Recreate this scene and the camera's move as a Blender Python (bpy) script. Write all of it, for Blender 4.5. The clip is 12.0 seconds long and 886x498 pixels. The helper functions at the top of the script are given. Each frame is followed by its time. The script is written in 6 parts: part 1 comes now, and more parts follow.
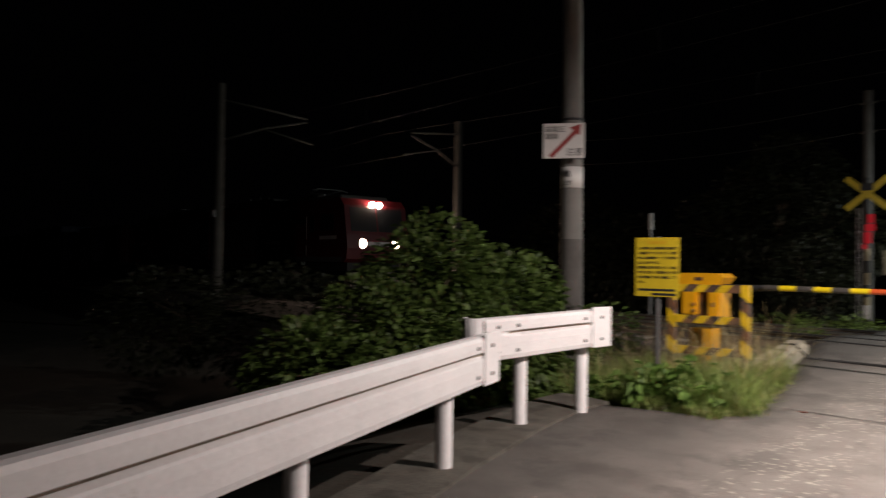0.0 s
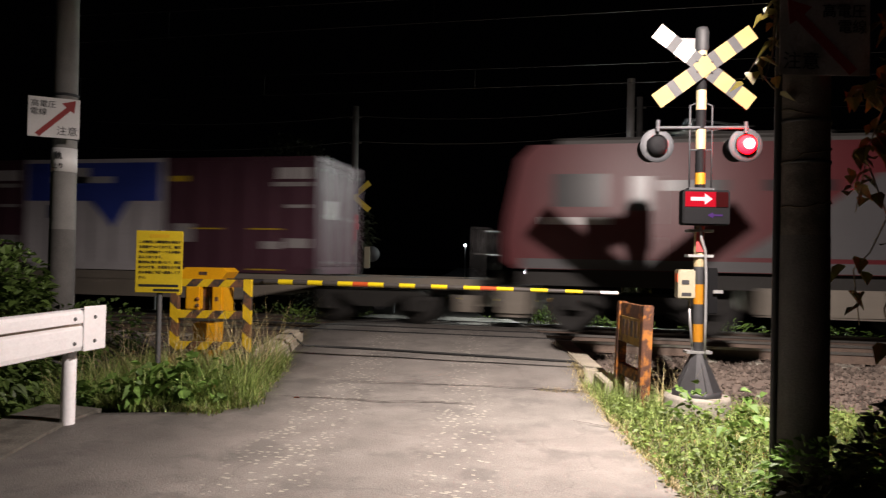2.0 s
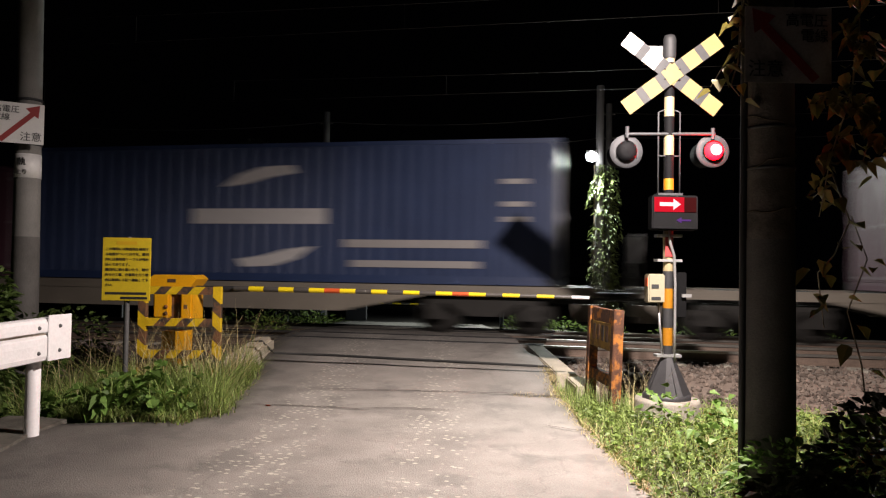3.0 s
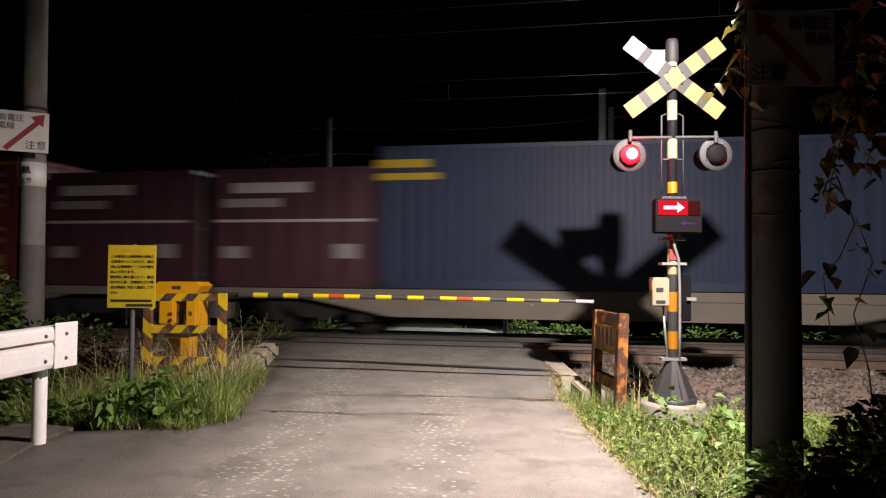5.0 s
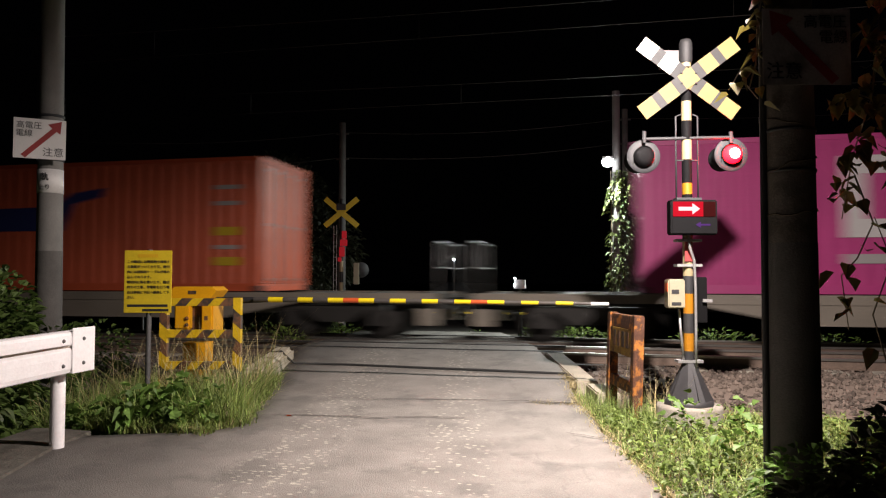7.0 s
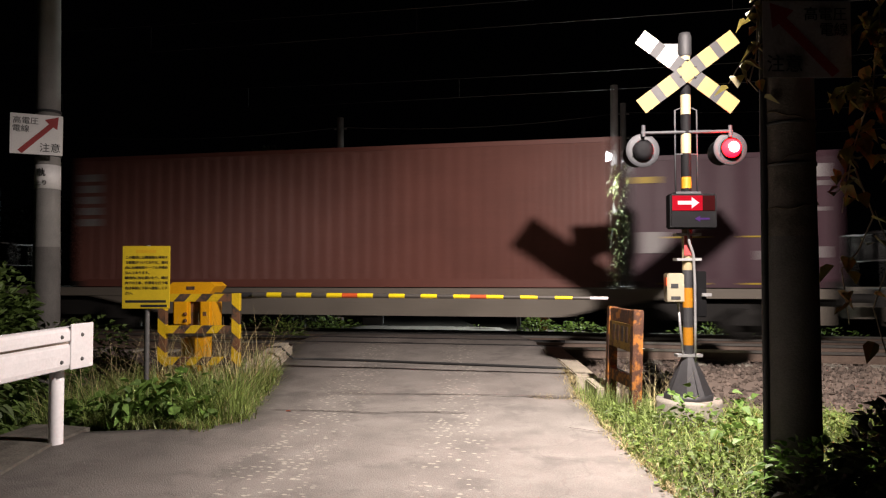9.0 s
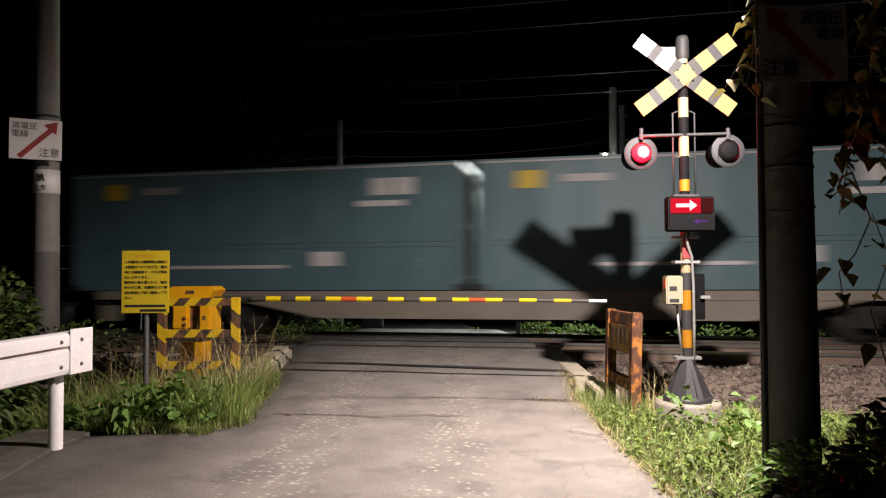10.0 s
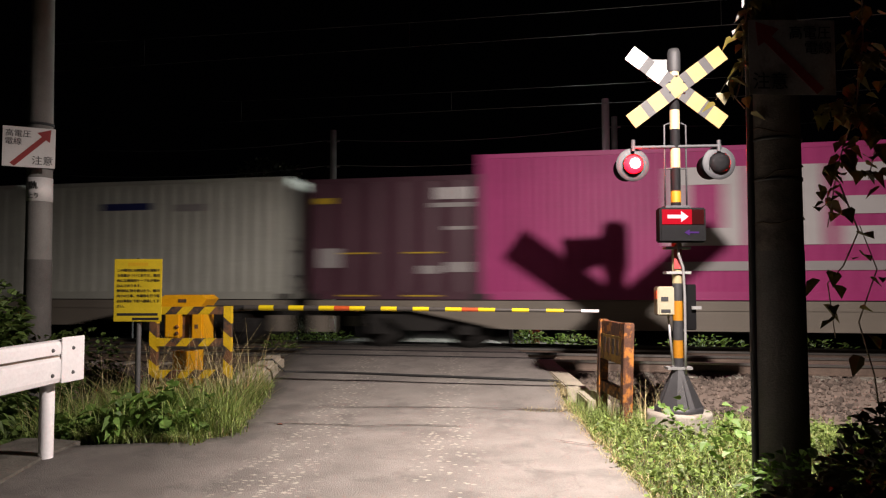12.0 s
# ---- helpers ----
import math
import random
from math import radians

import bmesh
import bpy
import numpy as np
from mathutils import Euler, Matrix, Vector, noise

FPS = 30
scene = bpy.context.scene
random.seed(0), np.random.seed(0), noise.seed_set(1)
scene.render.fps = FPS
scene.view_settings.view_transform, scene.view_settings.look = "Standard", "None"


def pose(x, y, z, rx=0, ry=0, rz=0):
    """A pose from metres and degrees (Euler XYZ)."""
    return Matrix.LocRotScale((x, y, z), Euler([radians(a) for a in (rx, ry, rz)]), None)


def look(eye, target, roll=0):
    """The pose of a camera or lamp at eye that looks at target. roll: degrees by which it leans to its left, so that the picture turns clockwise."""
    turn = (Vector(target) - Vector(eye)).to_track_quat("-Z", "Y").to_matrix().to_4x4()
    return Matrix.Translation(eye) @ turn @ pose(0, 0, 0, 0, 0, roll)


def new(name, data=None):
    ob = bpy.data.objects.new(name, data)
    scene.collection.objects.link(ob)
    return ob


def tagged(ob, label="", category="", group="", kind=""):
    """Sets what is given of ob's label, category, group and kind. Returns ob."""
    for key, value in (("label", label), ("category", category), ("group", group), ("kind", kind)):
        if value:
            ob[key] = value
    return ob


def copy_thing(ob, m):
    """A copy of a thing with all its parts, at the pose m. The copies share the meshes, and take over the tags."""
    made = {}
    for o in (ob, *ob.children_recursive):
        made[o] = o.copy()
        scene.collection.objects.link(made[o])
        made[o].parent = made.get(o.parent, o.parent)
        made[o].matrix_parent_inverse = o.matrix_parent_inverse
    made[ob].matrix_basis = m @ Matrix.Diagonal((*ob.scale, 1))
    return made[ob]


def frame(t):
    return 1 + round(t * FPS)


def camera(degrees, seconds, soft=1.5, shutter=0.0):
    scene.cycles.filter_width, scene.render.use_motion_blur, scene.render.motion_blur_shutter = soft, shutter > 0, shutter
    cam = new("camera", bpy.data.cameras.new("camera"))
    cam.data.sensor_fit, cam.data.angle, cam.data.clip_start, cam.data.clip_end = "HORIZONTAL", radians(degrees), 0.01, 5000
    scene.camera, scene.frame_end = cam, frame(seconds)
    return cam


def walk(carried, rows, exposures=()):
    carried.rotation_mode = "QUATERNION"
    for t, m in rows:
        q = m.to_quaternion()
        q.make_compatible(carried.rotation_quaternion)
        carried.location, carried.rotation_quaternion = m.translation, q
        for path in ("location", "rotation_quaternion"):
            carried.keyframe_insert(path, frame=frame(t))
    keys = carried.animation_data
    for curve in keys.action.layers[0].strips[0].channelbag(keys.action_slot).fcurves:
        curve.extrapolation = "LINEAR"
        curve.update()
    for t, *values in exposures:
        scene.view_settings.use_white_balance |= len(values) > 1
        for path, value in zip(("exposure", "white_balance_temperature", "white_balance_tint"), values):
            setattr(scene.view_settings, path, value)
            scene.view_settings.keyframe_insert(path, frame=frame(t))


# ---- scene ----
cam = camera(62.50, 12.0, soft=1.2, shutter=0.5)
PATH = [
    (0, 0.034, -0.103, 1.373, 91.12, -0.89, 50.38),
    (0.5, 0.050, -0.060, 1.393, 91.49, -1.15, 38.75),
    (1, -0.014, -0.026, 1.394, 91.41, -0.96, 25.17),
    (1.5, -0.009, 0.004, 1.393, 91.06, -1.07, 17.50),
    (2, 0.009, 0.024, 1.400, 91.21, -1.19, 13.18),
    (2.5, 0.010, 0.027, 1.395, 91.52, -1.08, 11.55),
    (3, 0.007, 0.024, 1.398, 91.72, -0.87, 10.98),
    (5, -0.007, 0.011, 1.404, 92.06, -0.44, 11.20),
    (5.5, -0.018, -0.001, 1.394, 92.24, -0.34, 11.40),
    (6, -0.005, 0.004, 1.398, 92.32, -0.29, 11.82),
    (6.5, -0.001, 0.010, 1.397, 92.39, -0.15, 12.16),
    (7, -0.006, 0.015, 1.397, 92.36, -0.08, 12.31),
    (9, -0.017, 0.028, 1.395, 91.97, 0.09, 12.17),
    (9.5, -0.016, 0.022, 1.396, 92.07, 0.26, 12.11),
    (10, -0.007, 0.019, 1.406, 92.15, 0.31, 12.15),
    (10.5, -0.001, 0.011, 1.403, 92.35, 0.45, 12.20),
    (11, -0.007, 0.003, 1.403, 92.53, 0.36, 12.07),
    (11.5, -0.005, -0.001, 1.404, 92.76, 0.22, 11.87),
    (12, 0.000, -0.006, 1.408, 92.89, 0.07, 11.60),
]
walk(cam, [(t, pose(*p)) for t, *p in PATH])

# ---- light: one lamp on the vine-grown pole, one across the tracks, a night sky ----
world = bpy.data.worlds.new("night_sky")
world.use_nodes = True
scene.world = world
world.node_tree.nodes["Background"].inputs[0].default_value = (0.35, 0.30, 0.42, 1)
world.node_tree.nodes["Background"].inputs[1].default_value = 0.0006
LAMP_AT = (0.93, 5.2, 4.10)
FAR_LAMP_AT = (0.17, 21.36, 4.60)


def disc_lamp(name, at, toward, watts, size, colour):
    data = bpy.data.lights.new(name, "AREA")
    data.shape, data.size, data.energy, data.color = "DISK", size, watts, colour
    ob = new(name, data)
    ob.matrix_world = look(at, toward)
    return ob


disc_lamp("street_light", LAMP_AT, (0.82, 5.84, 2.98), 830, 0.085, (1.0, 0.86, 0.80))
disc_lamp("far_street_light", FAR_LAMP_AT, (-0.15, 20.55, 3.2), 780, 0.10, (0.90, 0.97, 0.92))


# ---- materials ----
def material(name, colour, rough=0.6, metal=0.0, vary=0.25, scale=6.0, grain=60.0, bump=0.15, second=None, amount=0.45, emit=None, power=0.0, island=0.0, spec=0.5):
    """A surface with large stains, fine grain and a bump; second: a colour of wear or dirt in patches; island: how much pieces differ."""
    m = bpy.data.materials.new(name)
    m.use_nodes = True
    nt = m.node_tree
    n, l = nt.nodes, nt.links
    bsdf = n["Principled BSDF"]
    co = n.new("ShaderNodeTexCoord")
    big = n.new("ShaderNodeTexNoise")
    big.inputs["Scale"].default_value, big.inputs["Detail"].default_value = scale, 6
    fine = n.new("ShaderNodeTexNoise")
    fine.inputs["Scale"].default_value, fine.inputs["Detail"].default_value = grain, 4
    for x in (big, fine):
        l.new(co.outputs["Object"], x.inputs["Vector"])
    both = n.new("ShaderNodeMath")
    both.operation = "ADD"
    l.new(big.outputs["Fac"], both.inputs[0])
    l.new(fine.outputs["Fac"], both.inputs[1])
    span = n.new("ShaderNodeMapRange")
    span.inputs["From Min"].default_value, span.inputs["From Max"].default_value = 0.65, 1.35
    span.inputs["To Min"].default_value, span.inputs["To Max"].default_value = 1 - vary, 1 + vary
    l.new(both.outputs[0], span.inputs["Value"])
    last = span.outputs[0]
    if island:
        geo = n.new("ShaderNodeNewGeometry")
        span2 = n.new("ShaderNodeMapRange")
        span2.inputs["To Min"].default_value, span2.inputs["To Max"].default_value = 1 - island, 1 + island
        l.new(geo.outputs["Random Per Island"], span2.inputs["Value"])
        mul = n.new("ShaderNodeMath")
        mul.operation = "MULTIPLY"
        l.new(last, mul.inputs[0])
        l.new(span2.outputs[0], mul.inputs[1])
        last = mul.outputs[0]
    mix = n.new("ShaderNodeMix")
    mix.data_type, mix.blend_type = "RGBA", "MULTIPLY"
    mix.inputs[0].default_value = 1
    mix.inputs[6].default_value = (*colour, 1)
    l.new(last, mix.inputs[7])
    out = mix.outputs[2]
    if second:
        patch = n.new("ShaderNodeTexNoise")
        patch.inputs["Scale"].default_value, patch.inputs["Detail"].default_value, patch.inputs["Roughness"].default_value = scale * 0.7, 8, 0.65
        l.new(co.outputs["Object"], patch.inputs["Vector"])
        ramp = n.new("ShaderNodeMapRange")
        ramp.inputs["From Min"].default_value, ramp.inputs["From Max"].default_value = 1 - amount - 0.04, 1 - amount + 0.06
        l.new(patch.outputs["Fac"], ramp.inputs["Value"])
        mix2 = n.new("ShaderNodeMix")
        mix2.data_type = "RGBA"
        l.new(ramp.outputs[0], mix2.inputs[0])
        l.new(out, mix2.inputs[6])
        mix2.inputs[7].default_value = (*second, 1)
        out = mix2.outputs[2]
    l.new(out, bsdf.inputs["Base Color"])
    bsdf.inputs["Roughness"].default_value, bsdf.inputs["Metallic"].default_value = rough, metal
    bsdf.inputs["Specular IOR Level"].default_value = spec
    if bump:
        bp = n.new("ShaderNodeBump")
        bp.inputs["Strength"].default_value, bp.inputs["Distance"].default_value = bump, 0.01
        l.new(fine.outputs["Fac"], bp.inputs["Height"])
        l.new(bp.outputs[0], bsdf.inputs["Normal"])
    if emit:
        bsdf.inputs["Emission Color"].default_value, bsdf.inputs["Emission Strength"].default_value = (*emit, 1), power
    return m


def leaf_material(name, colour, vary=0.35):
    m = material(name, colour, 0.55, 0, 0.2, 3, 40, 0.1, island=vary)
    # thin blades let part of the light through
    n, l = m.node_tree.nodes, m.node_tree.links
    bsdf, end = n["Principled BSDF"], n["Material Output"]
    thin = n.new("ShaderNodeBsdfTranslucent")
    l.new(bsdf.inputs["Base Color"].links[0].from_socket, thin.inputs["Color"])
    mix = n.new("ShaderNodeMixShader")
    mix.inputs[0].default_value = 0.3
    l.new(bsdf.outputs[0], mix.inputs[1])
    l.new(thin.outputs[0], mix.inputs[2])
    l.new(mix.outputs[0], end.inputs["Surface"])
    return m


def asphalt_material():
    """Old asphalt: aggregate grain, lengthwise bands of worn paint flakes, stains."""
    m = material("worn_asphalt", (0.222, 0.205, 0.186), 0.80, 0, 0.30, 2.4, 95, 0.7, (0.165, 0.153, 0.14), 0.44)
    nt = m.node_tree
    n, l = nt.nodes, nt.links
    bsdf = n["Principled BSDF"]
    base = bsdf.inputs["Base Color"].links[0].from_socket
    co = n.new("ShaderNodeTexCoord")
    flakes = n.new("ShaderNodeTexVoronoi")
    flakes.inputs["Scale"].default_value = 16
    squash = n.new("ShaderNodeMapping")
    squash.inputs["Scale"].default_value = (0.85, 1.3, 1)
    l.new(co.outputs["Object"], squash.inputs["Vector"])
    l.new(squash.outputs[0], flakes.inputs["Vector"])
    size = n.new("ShaderNodeMapRange")
    size.inputs["From Min"].default_value, size.inputs["From Max"].default_value = 0.30, 0.24
    wob = n.new("ShaderNodeTexNoise")
    wob.inputs["Scale"].default_value, wob.inputs["Detail"].default_value = 28, 5
    l.new(co.outputs["Object"], wob.inputs["Vector"])
    jag = n.new("ShaderNodeMath")
    jag.operation = "MULTIPLY_ADD"
    jag.inputs[1].default_value, jag.inputs[2].default_value = 0.5, -0.25
    l.new(wob.outputs["Fac"], jag.inputs[0])
    dist = n.new("ShaderNodeMath")
    dist.operation = "ADD"
    l.new(flakes.outputs["Distance"], dist.inputs[0])
    l.new(jag.outputs[0], dist.inputs[1])
    l.new(dist.outputs[0], size.inputs["Value"])
    keep = n.new("ShaderNodeMath")
    keep.operation = "GREATER_THAN"
    sep0 = n.new("ShaderNodeSeparateColor")
    l.new(flakes.outputs["Color"], sep0.inputs[0])
    l.new(sep0.outputs[0], keep.inputs[0])
    keep.inputs[1].default_value = 0.30
    # two worn bands, which run along the road
    sep = n.new("ShaderNodeSeparateXYZ")
    l.new(co.outputs["Object"], sep.inputs[0])
    across = n.new("ShaderNodeMath")
    across.operation = "MULTIPLY_ADD"
    l.new(sep.outputs["Y"], across.inputs[0])
    across.inputs[1].default_value = 0.185
    l.new(sep.outputs["X"], across.inputs[2])
    total = None
    for centre, half in ((-0.09, 0.36), (-1.38, 0.44)):
        off = n.new("ShaderNodeMath")
        off.operation = "SUBTRACT"
        l.new(across.outputs[0], off.inputs[0])
        off.inputs[1].default_value = centre
        ab = n.new("ShaderNodeMath")
        ab.operation = "ABSOLUTE"
        l.new(off.outputs[0], ab.inputs[0])
        near = n.new("ShaderNodeMapRange")
        near.inputs["From Min"].default_value, near.inputs["From Max"].default_value = half, half * 0.4
        l.new(ab.outputs[0], near.inputs["Value"])
        if total is None:
            total = near.outputs[0]
        else:
            mx = n.new("ShaderNodeMath")
            mx.operation = "MAXIMUM"
            l.new(total, mx.inputs[0])
            l.new(near.outputs[0], mx.inputs[1])
            total = mx.outputs[0]
    few = n.new("ShaderNodeMath")
    few.operation = "MULTIPLY"
    l.new(size.outputs[0], few.inputs[0])
    l.new(total, few.inputs[1])
    few2 = n.new("ShaderNodeMath")
    few2.operation = "MULTIPLY"
    l.new(few.outputs[0], few2.inputs[0])
    l.new(keep.outputs[0], few2.inputs[1])
    soft = n.new("ShaderNodeMath")
    soft.operation = "MULTIPLY"
    l.new(few2.outputs[0], soft.inputs[0])
    soft.inputs[1].default_value = 0.8
    mix = n.new("ShaderNodeMix")
    mix.data_type = "RGBA"
    l.new(soft.outputs[0], mix.inputs[0])
    l.new(base, mix.inputs[6])
    mix.inputs[7].default_value = (0.50, 0.47, 0.39, 1)
    # cracks
    crack = n.new("ShaderNodeTexVoronoi")
    crack.feature = "DISTANCE_TO_EDGE"
    crack.inputs["Scale"].default_value = 0.35
    warp = n.new("ShaderNodeTexNoise")
    warp.inputs["Scale"].default_value, warp.inputs["Detail"].default_value = 1.6, 6
    l.new(co.outputs["Object"], warp.inputs["Vector"])
    add = n.new("ShaderNodeMix")
    add.data_type, add.blend_type = "RGBA", "ADD"
    add.inputs[0].default_value = 0.9
    l.new(co.outputs["Object"], add.inputs[6])
    l.new(warp.outputs["Color"], add.inputs[7])
    l.new(add.outputs[2], crack.inputs["Vector"])
    thin = n.new("ShaderNodeMapRange")
    thin.inputs["From Min"].default_value, thin.inputs["From Max"].default_value = 0.0015, 0.006
    thin.inputs["To Min"].default_value = 0.87
    l.new(crack.outputs["Distance"], thin.inputs["Value"])
    dark = n.new("ShaderNodeMix")
    dark.data_type, dark.blend_type = "RGBA", "MULTIPLY"
    dark.inputs[0].default_value = 1
    l.new(mix.outputs[2], dark.inputs[6])
    l.new(thin.outputs[0], dark.inputs[7])
    # darker towards the guardrail's side, with a wavy edge
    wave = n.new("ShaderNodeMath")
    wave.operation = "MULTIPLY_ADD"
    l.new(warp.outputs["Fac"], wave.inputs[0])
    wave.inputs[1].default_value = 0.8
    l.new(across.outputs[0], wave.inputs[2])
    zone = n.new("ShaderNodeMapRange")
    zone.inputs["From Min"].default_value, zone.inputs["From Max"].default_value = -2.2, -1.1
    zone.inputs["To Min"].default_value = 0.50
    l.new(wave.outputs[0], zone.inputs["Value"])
    edge_dark = n.new("ShaderNodeMix")
    edge_dark.data_type, edge_dark.blend_type = "RGBA", "MULTIPLY"
    edge_dark.inputs[0].default_value = 1
    l.new(dark.outputs[2], edge_dark.inputs[6])
    l.new(zone.outputs[0], edge_dark.inputs[7])
    l.new(edge_dark.outputs[2], bsdf.inputs["Base Color"])
    return m


ASPHALT = asphalt_material()
SOIL = material("soil", (0.036, 0.030, 0.022), 0.9, 0, 0.4, 2, 30, 0.6)
CONCRETE = material("old_concrete", (0.27, 0.25, 0.21), 0.85, 0, 0.3, 3, 60, 0.4, (0.12, 0.11, 0.08), 0.42)
PALE_CONCRETE = material("pale_concrete", (0.46, 0.41, 0.32), 0.85, 0, 0.25, 4, 60, 0.4, (0.22, 0.19, 0.13), 0.36)
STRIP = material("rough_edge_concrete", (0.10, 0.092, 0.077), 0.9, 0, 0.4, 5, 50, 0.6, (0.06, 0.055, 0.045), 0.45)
DARK_MAST = material("dark_mast_steel", (0.11, 0.10, 0.09), 0.8, 0.1, 0.3, 4, 60, 0.2)
BROWN_POLE = material("weathered_brown_pole", (0.13, 0.112, 0.095), 0.85, 0, 0.3, 4, 90, 0.3, (0.07, 0.06, 0.05), 0.45)
POLE_CONCRETE = material("pole_concrete", (0.18, 0.175, 0.165), 0.85, 0, 0.2, 4, 90, 0.3)
DIRTY_POLE = material("stained_pole_concrete", (0.095, 0.09, 0.085), 0.85, 0, 0.3, 5, 90, 0.3)
WHITE_PAINT = material("white_guardrail_paint", (0.86, 0.85, 0.86), 0.45, 0, 0.08, 4, 40, 0.1, (0.40, 0.35, 0.30), 0.30)
SIGN_WHITE = material("sign_white", (0.68, 0.67, 0.66), 0.5, 0, 0.08, 5, 60, 0.05)
# sign white darkened for the side turned from the lamp, with darker patches
SHADED_WHITE = material("shaded_sign_white", (0.34, 0.31, 0.29), 0.7, 0, 0.2, 5, 60, 0.05, (0.20, 0.18, 0.16), 0.45)
SIGN_RED = material("sign_red", (0.27, 0.035, 0.035), 0.5, 0, 0.15, 5, 60, 0.05)
INK = material("ink_black", (0.02, 0.02, 0.022), 0.6, 0, 0.1, 5, 60, 0.02)
SIGN_YELLOW = material("sign_yellow", (0.62, 0.46, 0.02), 0.5, 0, 0.1, 5, 60, 0.05)
ORANGE_INK = material("orange_ink", (0.62, 0.38, 0.015), 0.5, 0, 0.1)
HAZARD_YELLOW = material("hazard_yellow", (0.60, 0.40, 0.01), 0.5, 0, 0.2, 7, 50, 0.1, (0.16, 0.10, 0.03), 0.33)
HAZARD_BLACK = material("hazard_black", (0.035, 0.030, 0.026), 0.6, 0, 0.3, 7, 50, 0.1, (0.15, 0.07, 0.035), 0.50)
FADED_YELLOW = material("faded_rusty_yellow", (0.30, 0.18, 0.03), 0.7, 0, 0.35, 9, 50, 0.2, (0.09, 0.04, 0.015), 0.46)
GROOVE_DIRT = material("groove_dirt", (0.30, 0.25, 0.20), 0.9, 0, 0.4, 6, 50, 0.2)
MACHINE_YELLOW = material("machine_orange_yellow", (0.70, 0.34, 0.005), 0.45, 0, 0.12, 5, 50, 0.08, (0.25, 0.12, 0.02), 0.30)
BAR_YELLOW = material("bar_yellow", (0.72, 0.55, 0.01), 0.45, 0, 0.1)
BAR_BLACK = material("bar_black", (0.06, 0.055, 0.05), 0.5, 0, 0.2)
BAR_RED = material("bar_red", (0.50, 0.08, 0.02), 0.45, 0, 0.1)
RUST = material("rusted_steel", (0.085, 0.036, 0.02), 0.85, 0.1, 0.5, 12, 70, 0.4, (0.40, 0.15, 0.025), 0.46)
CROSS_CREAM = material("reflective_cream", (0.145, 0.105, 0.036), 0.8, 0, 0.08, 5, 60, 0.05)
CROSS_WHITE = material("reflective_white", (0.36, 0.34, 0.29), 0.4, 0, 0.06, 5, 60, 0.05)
CROSS_GREY = material("faded_black_band", (0.011, 0.011, 0.012), 0.7, 0, 0.15, 5, 60, 0.05)
POST_CREAM = material("post_cream_band", (0.26, 0.21, 0.12), 0.45, 0, 0.12, 6, 60, 0.05)
POST_ORANGE = material("post_orange_band", (0.30, 0.125, 0.006), 0.45, 0, 0.12, 6, 60, 0.05)
BLACK_STEEL = material("black_painted_steel", (0.03, 0.03, 0.032), 0.5, 0.1, 0.25, 6, 60, 0.1)
BOLT_GREY = material("dull_bolt_steel", (0.10, 0.10, 0.10), 0.6, 0.3, 0.2)
SIGNAL_BLACK = material("signal_black", (0.003, 0.003, 0.0035), 0.75, 0, 0.2, 6, 60, 0.05, spec=0.12)
GREY_STEEL = material("galvanised_steel", (0.36, 0.36, 0.36), 0.45, 0.6, 0.2, 8, 70, 0.1)
RING_GREY = material("grey_lamp_ring", (0.026, 0.027, 0.030), 0.7, 0, 0.1, 6, 60, 0.05)
RED_GLOW = material("red_lamp_glow", (0.5, 0.02, 0.02), 0.4, 0, 0.02, emit=(1.0, 0.0001, 0.0004), power=330)
RED_CORE = material("red_lamp_core", (0.9, 0.4, 0.35), 0.4, 0, 0.02, emit=(1.0, 0.72, 0.70), power=4)
ARROW_GLOW = material("red_arrow_glow", (0.05, 0.01, 0.01), 0.6, 0, 0.02, emit=(1.0, 0.42, 0.45), power=2.2, spec=0.1)
ARROW_PANEL = material("arrow_panel_black", (0.004, 0.001, 0.001), 0.7, 0, 0.1, emit=(1.0, 0.005, 0.02), power=0.05, spec=0.02)
ARROW_HALO = material("arrow_halo_red", (0.02, 0.001, 0.001), 0.7, 0, 0.1, emit=(1.0, 0.0, 0.03), power=0.62, spec=0.02)
RED_LENS = material("dark_red_panel", (0.05, 0.004, 0.006), 0.6, 0, 0.1, emit=(1.0, 0.01, 0.03), power=0.22)
PURPLE_DIM = material("dim_purple_arrow", (0.01, 0.003, 0.02), 0.6, 0, 0.05, emit=(0.2, 0.04, 0.5), power=0.25, spec=0.1)
CREAM_BOX = material("cream_box_paint", (0.26, 0.235, 0.165), 0.5, 0, 0.12, 6, 60, 0.05)
LENS_WHITE = material("lamp_lens_glow", (0.9, 0.9, 0.9), 0.3, 0, 0.02, emit=(1.0, 0.95, 0.9), power=60)
FAR_GLOW = material("far_lamp_glow", (0.9, 0.9, 0.9), 0.3, 0, 0.02, emit=(0.92, 0.95, 1.0), power=40)
HEADLIGHT = material("headlight_glow", (0.9, 0.8, 0.7), 0.3, 0, 0.02, emit=(1.0, 0.72, 0.55), power=160)
RAIL_STEEL = material("rail_steel", (0.20, 0.15, 0.12), 0.5, 0.5, 0.25, 5, 60, 0.1)
RAIL_TOP = material("rail_top_steel", (0.45, 0.43, 0.40), 0.3, 0.9, 0.1, 5, 60, 0.05)
BALLAST = material("ballast_stone", (0.12, 0.094, 0.077), 0.9, 0, 0.2, 8, 60, 0.4, island=0.55)
CABLE_BLACK = material("black_rubber", (0.015, 0.015, 0.015), 0.7, 0, 0.2)
WIRE = material("overhead_wire", (0.04, 0.036, 0.032), 0.6, 0.3, 0.1)
GLASS_DARK = material("dark_window_glass", (0.02, 0.022, 0.025), 0.3, 0, 0.1, bump=0)
